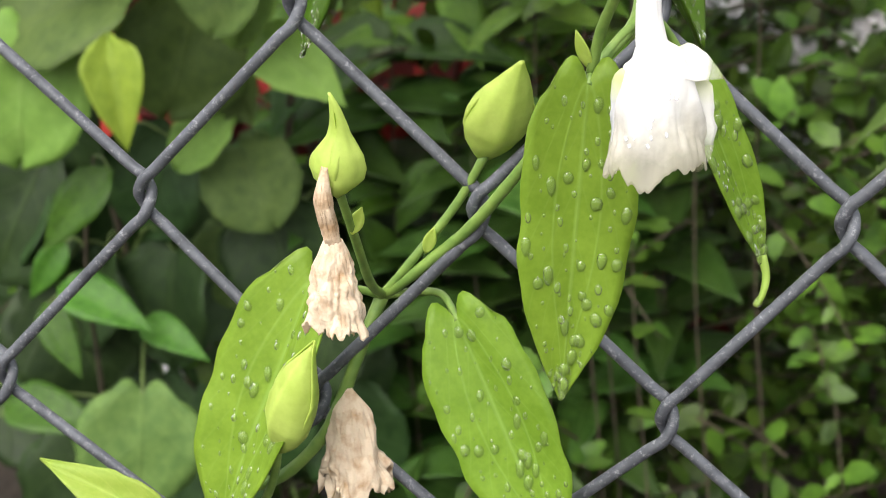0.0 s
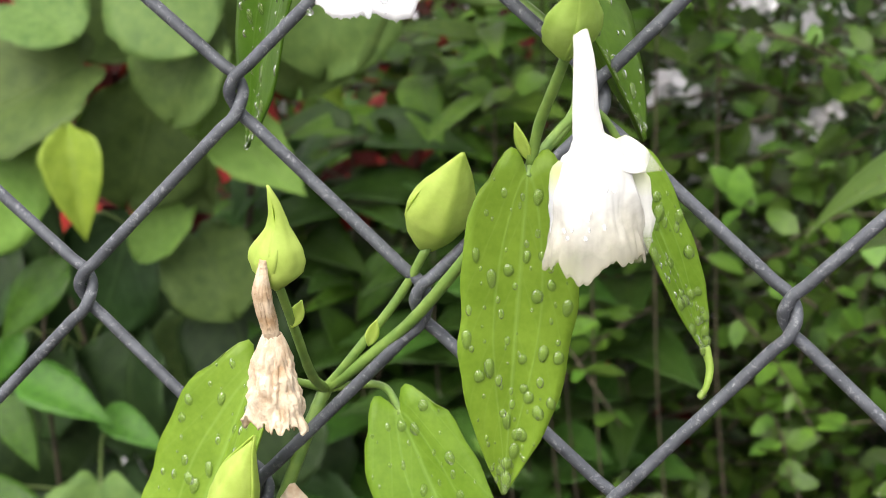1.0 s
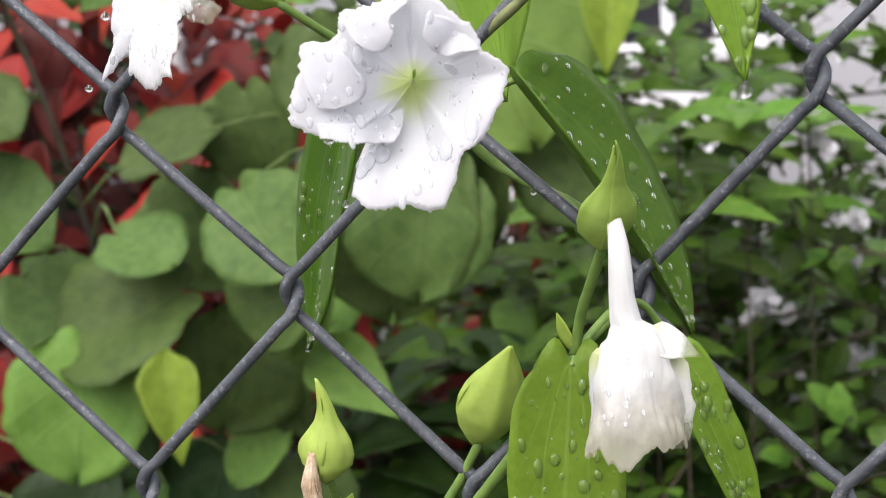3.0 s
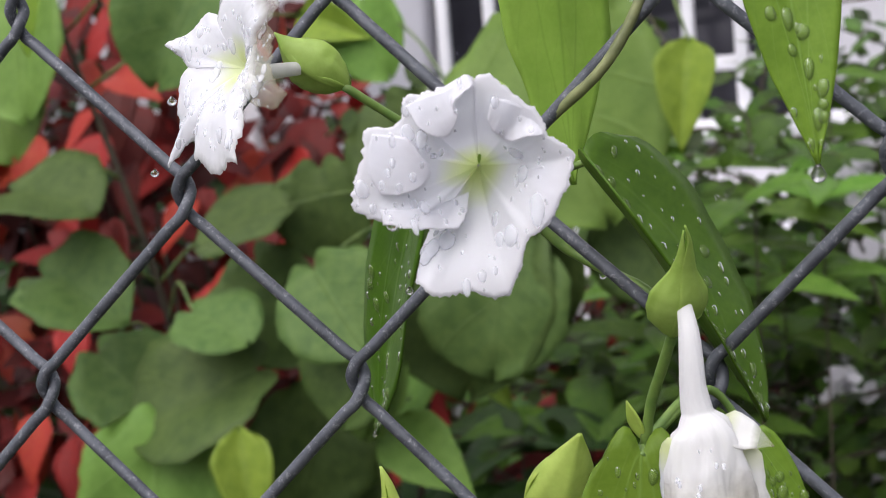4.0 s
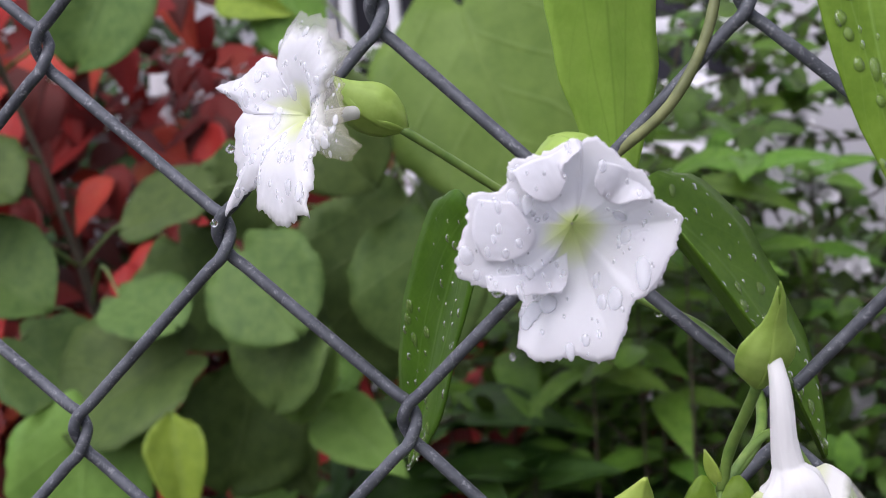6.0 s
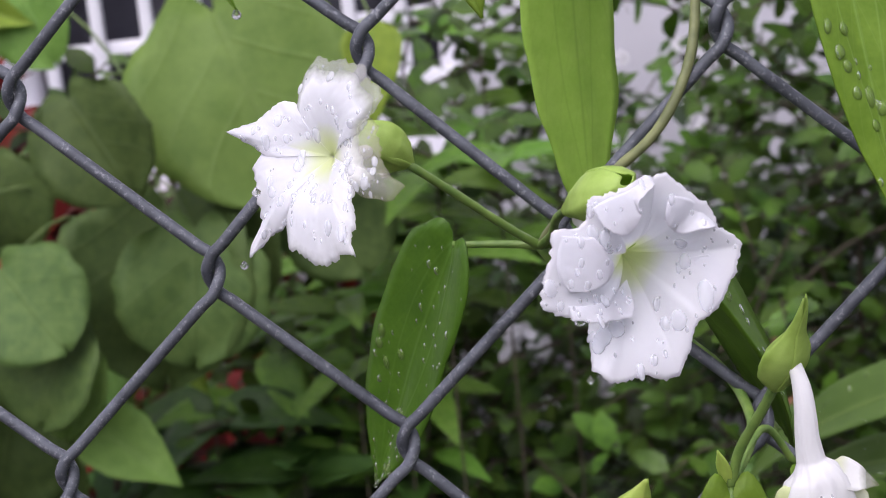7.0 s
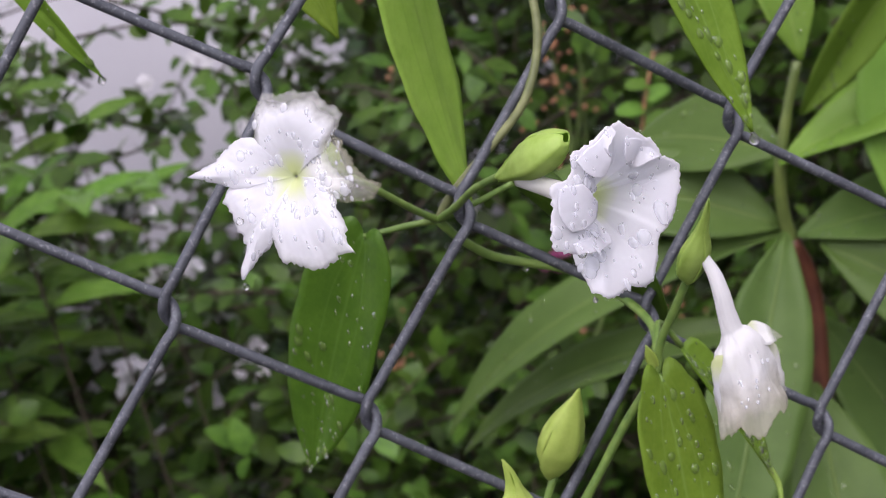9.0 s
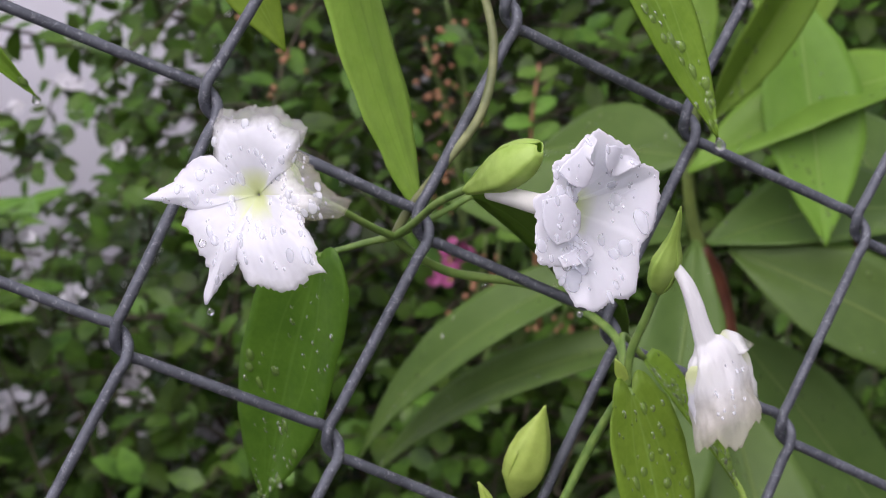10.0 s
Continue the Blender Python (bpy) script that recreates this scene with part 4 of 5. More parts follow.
SHOOT_LEAF = blade_mesh("shoot_blade", 0.62, "round", M_HERB, 10, 6, seed=91, fold=0.2, droop=0.15, wave=0.02)
for k in range(12):
    c = spline(shoot, 8)[min(24, 6 + int(k * 1.6))]
    place_leaf(SHOOT_LEAF, shrub, c, ((-1) ** k, -0.3 + 0.1 * (k % 3), 0.25), (0.1, -0.8, 0.6), 0.036 - 0.0016 * k, "shoot_leaf")

# hedge that closes the view low down, background shade put into its leaf colour
hedge = thing("back_hedge", (0.0, 2.6, GROUND_Z), "green hedge along the foot of the house wall, darkened for shade", "hedge")
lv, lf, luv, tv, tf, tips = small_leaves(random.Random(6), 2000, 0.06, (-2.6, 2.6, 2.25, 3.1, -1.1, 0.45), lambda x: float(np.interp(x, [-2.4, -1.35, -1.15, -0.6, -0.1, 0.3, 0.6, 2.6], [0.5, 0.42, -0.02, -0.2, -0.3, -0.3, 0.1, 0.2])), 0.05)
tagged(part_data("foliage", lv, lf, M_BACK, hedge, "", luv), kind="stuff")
tagged(part_data("brushwood", tv, tf, M_TWIG, hedge), kind="stuff")

# tall herbs with whorls of lance leaves
LANCE = [blade_mesh("lance_blade", 0.36, "lance", M_HERB, 12, 6, seed=30 + k, fold=0.25, droop=0.28 + 0.15 * k, wave=0.03) for k in range(3)]


# ovate herb leaf, its green darkened to paint the deep shade low down
M_HERB_SHADE = leaf_material("shaded_ovate_herb_leaf", (0.022, 0.062, 0.010), (0.050, 0.112, 0.018), (0.12, 0.2, 0.05), gloss=0.42, trans=0.28, grain=70.0, veins=8.0, vein_fac=0.35, spread=0.35)
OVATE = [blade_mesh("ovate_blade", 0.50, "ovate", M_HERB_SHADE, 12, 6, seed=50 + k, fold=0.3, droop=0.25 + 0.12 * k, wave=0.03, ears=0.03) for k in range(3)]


def lance_herb(x, y, top, seed, low=-0.75, spread=1.0, blades=LANCE):
    r = random.Random(seed)
    h = thing("lance_leaf_herb", (x, y, GROUND_Z), "tall green herb with whorls of drooping lance-shaped leaves", "herb", group="tall herbs behind the fence")
    stem("stalk", [(x, y, GROUND_Z), (x + 0.01, y, -0.7), (x - 0.005, y, -0.4), (x, y, top)], 0.0012, 0.0010, M_TWIG, h, steps=5, segs=7)
    z = top
    k = 0
    while z > low:
        for w in range(4):
            a = k * 0.8 + w * math.pi / 2 + r.uniform(-0.3, 0.3)
            place_leaf(blades[r.randrange(3)], h, (x, y, z + r.uniform(-0.01, 0.01)), (math.cos(a), math.sin(a), 0.35 + r.uniform(-0.3, 0.2)), (r.uniform(-.2, .2), -.45, .9), r.uniform(0.11, 0.17) * spread)
        z -= r.uniform(0.055, 0.085) if z > low else r.uniform(0.09, 0.13)
        k += 1


for x, y, top, sd, low in [(-.165, 1.2, -.08, 1, -.32), (-.26, 1.2, -.15, 2, -.36), (-.075, 1.25, .0, 3, -.16), (-.17, 1.3, .03, 6, -.2), (-.36, 1.25, -.3, 5, -.5), (-.11, 1.15, -.19, 7, -.27)]:
    lance_herb(x, y, top, sd, low, 0.6 if x > -.2 else 0.85)
for x, y, top, sd, low in [(-.07, 1.08, .0, 21, -.12), (-.12, 1.12, -.03, 22, -.16), (-.16, 1.1, -.10, 23, -.2), (-.02, 1.12, .01, 24, -.08), (.03, 1.16, .0, 25, -.07), (-.044, 1.4, .115, 27, -.12), (.0, 1.4, .055, 28, -.12)]:
    lance_herb(x, y, top, sd, low, 0.55)
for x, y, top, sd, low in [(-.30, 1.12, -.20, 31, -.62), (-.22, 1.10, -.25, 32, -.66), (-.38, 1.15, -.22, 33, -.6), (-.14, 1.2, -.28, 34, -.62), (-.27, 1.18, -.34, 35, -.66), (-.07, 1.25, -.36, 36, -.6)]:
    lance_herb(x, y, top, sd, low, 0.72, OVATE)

# glossy ovate-leaved herb at the foot of the lobed shrub
M_HERB_GLOSSY = leaf_material("glossy_ovate_leaf", (0.030, 0.085, 0.010), (0.062, 0.150, 0.018), (0.12, 0.22, 0.05), gloss=0.34, trans=0.3, grain=70.0, veins=8.0, vein_fac=0.35, spread=0.35)
OVATE_FRESH = [blade_mesh("glossy_blade", 0.48, "ovate", M_HERB_GLOSSY, 12, 6, seed=70 + k, fold=0.3, droop=0.2 + 0.1 * k, wave=0.03, ears=0.03) for k in range(3)]
herb = thing("ovate_leaf_herb", (-0.57, 1.0, GROUND_Z), "low herb with glossy ovate fresh green leaves", "herb")
HERB_STEMS = [[(-0.57, 1.0, GROUND_Z), (-0.565, 1.0, -0.8), (-0.555, 0.98, -0.5), (-0.545, 0.96, -0.36), (-0.52, 0.95, -0.26)], [(-0.57, 1.0, GROUND_Z), (-0.45, 1.08, -0.75), (-0.3, 1.14, -0.45), (-0.26, 1.14, -0.30)]]
for q in HERB_STEMS:
    stem("stalk", q, 0.003, 0.0014, M_TWIG, herb, steps=5, segs=7)
for base, tip, me, fx, fz in [((-0.490, 0.920, -0.264), (-0.555, 0.890, -0.326), OVATE_FRESH[0], 0.3, 0.7),
                            ((-0.555, 0.930, -0.373), (-0.465, 0.900, -0.386), OVATE_FRESH[1], 0.0, 0.9),
                            ((-0.490, 0.950, -0.411), (-0.428, 0.920, -0.418), OVATE_FRESH[2], -0.1, 0.9),
                            ((-0.573, 0.930, -0.392), (-0.533, 0.900, -0.444), OVATE_FRESH[0], 0.2, 0.5),
                            ((-0.637, 0.950, -0.499), (-0.533, 0.920, -0.494), OVATE_FRESH[1], 0.1, 0.9),
                            ((-0.558, 0.950, -0.340), (-0.585, 0.920, -0.384), OVATE_FRESH[2], 0.4, 0.4),
                            ((-0.253, 1.100, -0.298), (-0.295, 1.070, -0.356), OVATE_FRESH[1], 0.2, 0.6),
                            ((-0.308, 1.120, -0.408), (-0.328, 1.090, -0.349), OVATE_FRESH[0], 0.2, 0.6)]:
    base, tip = Vector(base), Vector(tip)
    place_leaf(me, herb, base, tip - base, (fx, -.75, fz), (tip - base).length)
    near = min((p for q in HERB_STEMS for p in spline(q, 8)), key=lambda p: (p - base).length)
    stem("leaf_stalk", [near, near.lerp(base, 0.5) + Vector((0, 0, 0.006)), base], 0.0012, 0.0009, M_TWIG_GREEN, herb, steps=4, segs=5)

# ginger cane with large leaves, right behind the fence
ginger = thing("ginger_plant", (0.30, 0.38, GROUND_Z), "spiral ginger with a red cane and large glossy leaves", "plant")
stem("cane", [(0.30, 0.38, GROUND_Z), (0.288, 0.372, -0.6), (0.284, 0.37, -0.24), (0.287, 0.37, -0.168), (0.302, 0.366, -0.081), (0.2965, 0.362, -0.048)], 0.0048, 0.0042, M_GINGER_STEM, ginger, steps=6, segs=10)
stem("sheath", [(0.2965, 0.362, -0.050), (0.295, 0.358, -0.033), (0.296, 0.351, -0.012), (0.303, 0.346, 0.01), (0.313, 0.34, 0.035)], 0.0036, 0.0022, M_GINGER_SHEATH, ginger, steps=6, segs=10, label="green leaf sheath round the cane")
stem("cane", [(0.42, 0.45, GROUND_Z), (0.43, 0.45, -0.4), (0.425, 0.44, -0.1), (0.43, 0.43, 0.08)], 0.0046, 0.0034, M_GINGER_STEM, ginger, steps=6, segs=10)


def ginger_leaf(base, tip, width, facing, seed, **k):
    leaf(ginger, base, tip, width, facing, M_GINGER_NEW_LIT if seed in (45, 47, 48, 53, 55, 58, 60, 61) else M_GINGER, "lance", nv=22, nu=10, thick=0.0006, seed=seed, drops=30, drop_size=(.0005, .0016), **k)


ginger_leaf((.295, .365, -.045), (.126, .465, -.112), .030, (-.2, -.64, .75), 41, fold=0.35, droop=0.7, wave=0.02)
ginger_leaf((.290, .360, -.090), (.134, .48, -.128), .027, (-.15, -.62, .78), 42, fold=0.35, droop=0.6, wave=0.02)
ginger_leaf((.306, .352, -.052), (.395, .31, -.150), .050, (-.25, -.8, .5), 43, fold=0.25, droop=0.32, wave=0.02)
ginger_leaf((.288, .345, -.040), (.190, .29, -.168), .046, (-.25, -.95, .15), 44, fold=0.15, droop=0.1, wave=0.02)
ginger_leaf((.294, .345, -.009), (.442, .33, -.010), .040, (0, -.6, .8), 45, fold=0.35, droop=0.45, wave=0.02)
ginger_leaf((.296, .365, -.042), (.202, .43, .007), .050, (-.1, -.8, .6), 46, fold=0.25, droop=0.35, wave=0.02)
ginger_leaf((.306, .335, .012), (.372, .27, .095), .022, (-.5, -.8, -.1), 47, fold=0.9, droop=0.1)
ginger_leaf((.372, .345, .052), (.335, .315, -.058), .048, (-.1, -.85, .5), 48, fold=0.2, droop=0.10, wave=0.02)
ginger_leaf((.297, .355, -.046), (.435, .36, -.085), .050, (0, -.65, .75), 49, fold=0.3, droop=0.4, wave=0.02)
ginger_leaf((.283, .35, -.115), (.23, .25, -.25), .055, (-.2, -.9, .3), 50, fold=0.2, droop=0.15, wave=0.02)
ginger_leaf((.315, .40, -.10), (.365, .37, -.25), .050, (-.1, -.9, .4), 51, fold=0.2, droop=0.15, wave=0.02)
ginger_leaf((.300, .35, -.004), (.258, .43, .012), .046, (-.1, -.85, .5), 52, fold=0.25, droop=0.2, wave=0.02)
ginger_leaf((.428, .44, .03), (.36, .40, .08), .05, (-.1, -.85, .5), 53, fold=0.25, droop=0.2, wave=0.02)
ginger_leaf((.426, .44, -.02), (.40, .33, -.13), .06, (-.1, -.85, .5), 54, fold=0.25, droop=0.2, wave=0.02)
ginger_leaf((.43, .43, .07), (.54, .40, .06), .055, (-.1, -.6, .8), 55, fold=0.25, droop=0.25, wave=0.02)
ginger_leaf((.283, .36, -.16), (.16, .43, -.22), .05, (-.2, -.6, .75), 56, fold=0.3, droop=0.2, wave=0.02)
ginger_leaf((.426, .44, -.1), (.50, .36, -.2), .06, (-.1, -.85, .5), 57, fold=0.25, droop=0.2, wave=0.02)
ginger_leaf((.43, .43, .06), (.36, .35, .02), .045, (-.3, -.8, .5), 60, fold=0.3, droop=0.2, wave=0.02)
ginger_leaf((.428, .43, .08), (.44, .40, .2), .04, (-.4, -.85, .2), 61, fold=0.4, droop=0.12)
ginger_leaf((.315, .34, .035), (.33, .37, .13), .03, (-.3, -.9, .1), 58, fold=0.4, droop=0.1)

# ---- the flowering vine on the fence ----
vine = thing("flowering_vine", (0.0486, 0.0034, -0.0194), "climbing vine with white flowers and wet leaves on the wire", "vine")
NODE_LOW, NODE_TOP, NODE_SIDE = (.0486, .0034, -.0194), (.0655, .0075, .0766), (.0968, -.0209, .0324)
stem("stem", [(.106, .004, .20), (.103, .001, .15), (.1003, -.001, .125), (.0975, -.0035, .110), (.0900, -.0042, .0975), (.0780, -.001, .0885), (.0695, .004, .0815), NODE_TOP], .00095, .0011, M_STEM_BROWN, vine)
stem("stem", [NODE_TOP, (.0695, .0095, .0705), (.0757, .0112, .0640), (.0829, .0109, .0597), (.0925, .009, .0545), (.1005, .004, .0465), (.1025, -.009, .0395), NODE_SIDE], .0011, .0010, M_STEM, vine)
stem("stem", [NODE_SIDE, (.0890, -.0125, .0215), (.0722, -.0045, .0010), (.0600, .0005, -.0105), NODE_LOW], .0010, .0013, M_STEM, vine)
stem("stem", [NODE_LOW, (.0455, .0002, -.0270), (.0395, -.0032, -.0425), (.0345, -.0042, -.0505), (.0265, -.0045, -.0580), (.0164, -.0040, -.0632), (.0000, .0, -.080), (-.012, .004, -.14)], .0014, .0012, M_STEM, vine)

BUD_W = [(0, .16), (.05, .42), (.14, .72), (.28, .95), (.42, 1.0), (.56, .92), (.69, .70), (.81, .44), (.91, .22), (1, .03)]
OPEN_W = [(0, .16), (.1, .38), (.28, .68), (.5, .93), (.68, 1.0), (.8, .9), (.92, .58), (1, .2)]
BRACT_W = [(0, .2), (.05, .58), (.14, .9), (.26, 1.0), (.38, .93), (.5, .66), (.6, .42), (.72, .28), (.86, .17), (1, .015)]


def bracts(parent, base, tip, width, facing, mat, depth=0.8, gap=0.06, seed=0, open_by=0.0, turn=0.0, shape=None, label="pair of pointed green bracts"):
    """Two clasping pointed bracts, seam to the front or turned about their length; the second is a sub-part of the first."""
    along, across, out, length = frame_of(base, tip, facing)
    c_, s_ = math.cos(radians(turn)), math.sin(radians(turn))
    across, out = across * c_ + out * s_, out * c_ - across * s_
    shape = shape or BRACT_W
    xs, ys = [p for p, _ in shape], [q for _, q in shape]
    first = None
    nv, nu = 28, 22
    for s in (1, -1):
        grid = []
        for i in range(nv + 1):
            t = i / nv
            w = width * 0.5 * float(np.interp(t, xs, ys)) * (1 + 0.035 * math.sin(9 * t + seed + s))
            for j in range(nu + 1):
                ph = radians(-99 + 198 * j / nu)
                rim = (abs(j - nu / 2) / (nu / 2)) ** 5
                lip = 1 + gap * rim + 0.025 * math.sin(5 * t + j * 0.7 + seed)
                keel = 1 + 0.12 * math.exp(-(ph / 0.25) ** 2) + 0.030 * math.cos(7 * ph) * math.sin(math.pi * min(t * 1.25, 1.0))
                lumps = 1 + 0.05 * noise.noise((ph * 1.6 + seed, t * 5.0, s * 3.1)) + 0.025 * noise.noise((ph * 4 + seed, t * 13, s))
                p = Vector(base) + along * (t * length * (1 if s > 0 else 0.955) - 0.05 * length * math.sin(abs(ph)) * max(0.0, 1 - 6 * t)) + across * (s * w * math.cos(ph) * keel * lumps * 0.96 + s * open_by * width * t + s * rim * width * 0.03 * math.sin(11 * t + seed))
                p += out * (w * depth * math.sin(ph) * lip * lumps)
                p += across * (0.05 * width * math.sin(2.6 * t + seed) + 0.22 * width * max(0.0, t - 0.6) ** 2 * 4 * (1 if seed % 2 else -1))
                grid.append(tuple(p))
        v, f, uv = shell(grid, nv, nu, 0.0003)
        ob = part_data("bract", v, f, mat, first or parent, label if first is None else "", uv)
        first = first or ob
    return first


def crumpled(name, parent, points, radii, mat, seed, folds=0.3, ragged=0.16, label="", nv=44, nu=84, flat=0.75, twist=0.6, rough=0.12, uv_from=0.3, crease=0.12, grain=1.0, frill=1.0):
    """A collapsed corolla: a pleated bag along a line with a torn lower rim."""
    path = spline(points, 8)
    m = len(path) - 1
    axis_side = Vector((1, 0.15, 0))
    r = random.Random(seed)
    p1, p2, p3 = (r.uniform(0, 6.3) for _ in range(3))
    ts = [k / (len(radii) - 1) for k in range(len(radii))]
    grid = []
    for i in range(nv + 1):
        t = i / nv
        for j in range(nu + 1):
            a = 2 * math.pi * j / nu
            jag = 1 + ragged * t ** 4 * (noise.noise((math.cos(a) * 2.3 + seed, math.sin(a) * 2.3, 1.7)) + 0.6 * frill * noise.noise((math.cos(a) * 6 + seed, math.sin(a) * 6, 4.1)) + 0.35 * frill * noise.noise((math.cos(a) * 15 + seed, math.sin(a) * 15, 2.1)))
            tt = min(max(t * jag, 0.0), 1.25)
            q = min(tt, 1.0) * m
            k = min(int(q), m - 1)
            c = path[k].lerp(path[k + 1], q - k) + (path[-1] - path[-2]) * max(0.0, tt - 1.0) * m
            d = (path[min(k + 1, m)] - path[k]).normalized()
            e = (axis_side - d * axis_side.dot(d)).normalized()
            g = d.cross(e)
            rad = float(np.interp(t, ts, radii))
            fl = folds * t
            rr_ = rad * (1 + fl * (0.6 * math.sin(5 * a + p1 + twist * 4 * t) + 0.35 * math.sin(9 * a + p2 - 5 * t)) + rough * t * 2.2 * noise.noise((math.cos(a) * 1.9 + p3, math.sin(a) * 1.9, t * 5 * grain + seed)))
            ridge = abs(noise.noise((math.cos(a) * 3.4 + seed, math.sin(a) * 3.4 + p2, t * 2.6 * grain))) + 0.55 * abs(noise.noise((math.cos(a) * 7.5 + p1, math.sin(a) * 7.5, t * 6.5 * grain + seed)))
            rr_ += rad * 0.02 * min(1.0, t * 2) * noise.noise((math.cos(a) * 9 + p1, math.sin(a) * 9, t * 34))
            rr_ += rad * crease * min(1.0, t * 3) * (1.1 - 3.2 * ridge)
            grid.append(tuple(c + e * rr_ * math.cos(a) + g * rr_ * flat * math.sin(a)))
    v, f, uv = shell(grid, nv, nu, 0.00025)
    uv = [(u, uv_from + (1 - uv_from) * w) for u, w in uv]
    return part_data(name, v, f, mat, parent, label, uv)


def outlined_petal(parent, throat, n, margin, mat, depth, power=1.7, layer=0.0, curl=0.0, ruffle=0.0007, fold=0.0, seed=0, drops=0, label="", r0=0.0004, start=0.5, crinkle=0.0, flare=0.0, largest=0.0011, tear=0.0, low=0.0, strewn=2.4, dip=None, reach=0.0):
    """A petal from the throat to a margin drawn in the flower's plane, in millimetres to the side and up."""
    n = Vector(n).normalized()
    u_ = Vector((0, 0, 1))
    u_ = (u_ - n * u_.dot(n)).normalized()
    rt = u_.cross(n)
    r = random.Random(seed)
    p1, p2, p3 = (r.uniform(0, 6.3) for _ in range(3))
    pts = [Vector((a * 0.001, b * 0.001, 0)) for a, b in margin]
    line = []
    for p, q in zip(pts, pts[1:]):
        steps = max(2, int((q - p).length / 0.00045))
        line += [p.lerp(q, t / steps) for t in range(steps)]
    line.append(pts[-1])
    for _ in range(2):
        line = [line[0]] + [(line[k - 1] + line[k] * 2 + line[k + 1]) / 4 for k in range(1, len(line) - 1)] + [line[-1]]
    nu, nv = len(line) - 1, 20
    grid = []
    for i in range(nv + 1):
        s0 = i / nv
        for j in range(nu + 1):
            w = j / nu
            mp = line[j]
            L = mp.length
            s = s0 * (1 + s0 ** 5 * (0.022 * math.sin(19 * w + p1) * math.sin(math.pi * w) + 0.016 * math.sin(43 * w + p2) + 0.010 * math.sin(97 * w + p3)) + tear * s0 ** 7 * (noise.noise((w * 150, seed, 0.3)) + 0.5 * noise.noise((w * 340, seed, 2.3))))
            d = mp / max(L, 1e-6)
            q = d * (r0 + (L - r0) * s)
            mid = math.sin(math.pi * w)
            open_ = min(1.0, q.length / reach) if reach else min(1.0, s)
            bend = power * (1 + flare * max(0.0, -0.78 * d.x + 0.62 * d.y))
            sunk = dip[2] * math.exp(-((math.degrees(math.atan2(d.y, d.x)) % 360 - dip[0]) / dip[1]) ** 2) if dip else 0.0
            h = depth * (1 - sunk) * (1 - low * max(0.0, -d.y) ** 2) * (1 - (1 - open_) ** bend) + layer * s + curl * max(0.0, s - 0.5) ** 2 * 4
            h += ruffle * s * s * (math.sin(7 * w + p2 + 2 * s) + 0.7 * math.sin(15 * w + p3) * s) + fold * s * (mid - 0.6)
            if crinkle:
                h += crinkle * s * (noise.noise((q.x * 420 + seed, q.y * 420, 1.3)) + 0.6 * noise.noise((q.x * 1100, q.y * 1100 + seed, 4.2)))
            grid.append(tuple(Vector(throat) + rt * q.x + u_ * q.y + n * h))
    v, f, uv = shell(grid, nv, nu, 0.00026)
    ob = part_data("petal", v, f, mat, parent, label, uv)
    if drops:
        drops_on(parent, scattered(grid, nv, nu, n, drops, (0.0002, largest), r, 0.00026, start, strewn), r, M_WATER_THIN, 0.42)
    return ob


def corolla_tube(parent, back, throat, r_back, r_throat, n, label="pale flower tube"):
    back, throat = Vector(back), Vector(throat)
    n = Vector(n).normalized()
    mid = back.lerp(throat, 0.5) - n * 0.001
    path = spline([back, mid, throat - n * 0.0022, throat - n * 0.0008], 6)
    m = len(path)
    v, f = tube_data(path, [r_back + (r_throat - r_back) * (k / (m - 1)) ** 1.4 for k in range(m)], 16)
    f = f[:-1]
    return part_data("flower", v, f, M_TUBE, parent, label)


def petal_flap(parent, throat, n, outer, inner, mat, depth, power, lift, seed, drops=0, label="", reach=15.5):
    """A lobe's edge folded back over the funnel: a strip from an outer line to a free inner edge, both in millimetres."""
    n = Vector(n).normalized()
    u_ = Vector((0, 0, 1))
    u_ = (u_ - n * u_.dot(n)).normalized()
    rt = u_.cross(n)
    nv, nu = 14, 30
    lines = []
    for q in (outer, inner):
        w = spline([(a, b, 0) for a, b in q], 12)
        lines.append([w[min(len(w) - 1, int(round(k * (len(w) - 1) / nu)))].copy() for k in range(nu + 1)])
    for k in range(nu + 1):
        lines[1][k] += Vector((noise.noise((k * 0.8, seed, 0.5)), noise.noise((k * 0.8, seed, 7.5)), 0)) * 0.25
    grid = []
    for i in range(nv + 1):
        s = i / nv
        for j in range(nu + 1):
            p = lines[0][j].lerp(lines[1][j], s)
            rad = min(p.length / reach, 1.0)
            ends = 0.4 + 0.6 * math.sin(math.pi * j / nu)
            d = p.normalized()
            h = depth * (1 - (1 - rad) ** (power * (1 + max(0.0, -0.78 * d.x + 0.62 * d.y)))) + 0.0003 + lift * ends * s ** 1.3 + 0.0001 * noise.noise((p.x * 0.9 + seed, p.y * 0.9, 2.2))
            grid.append(tuple(Vector(throat) + rt * (p.x * 0.001) + u_ * (p.y * 0.001) + n * h))
    v, f, uv = shell(grid, nv, nu, 0.00026)
    uv = [(a, 0.6 + 0.4 * b) for a, b in uv]
    ob = part_data("petal", v, f, mat, parent, label, uv)
    if drops:
        r = random.Random(seed)
        drops_on(parent, scattered(grid, nv, nu, n, drops, (0.00025, 0.0008), r, 0.00026, 0.1), r, M_WATER_THIN, 0.36)
    return ob


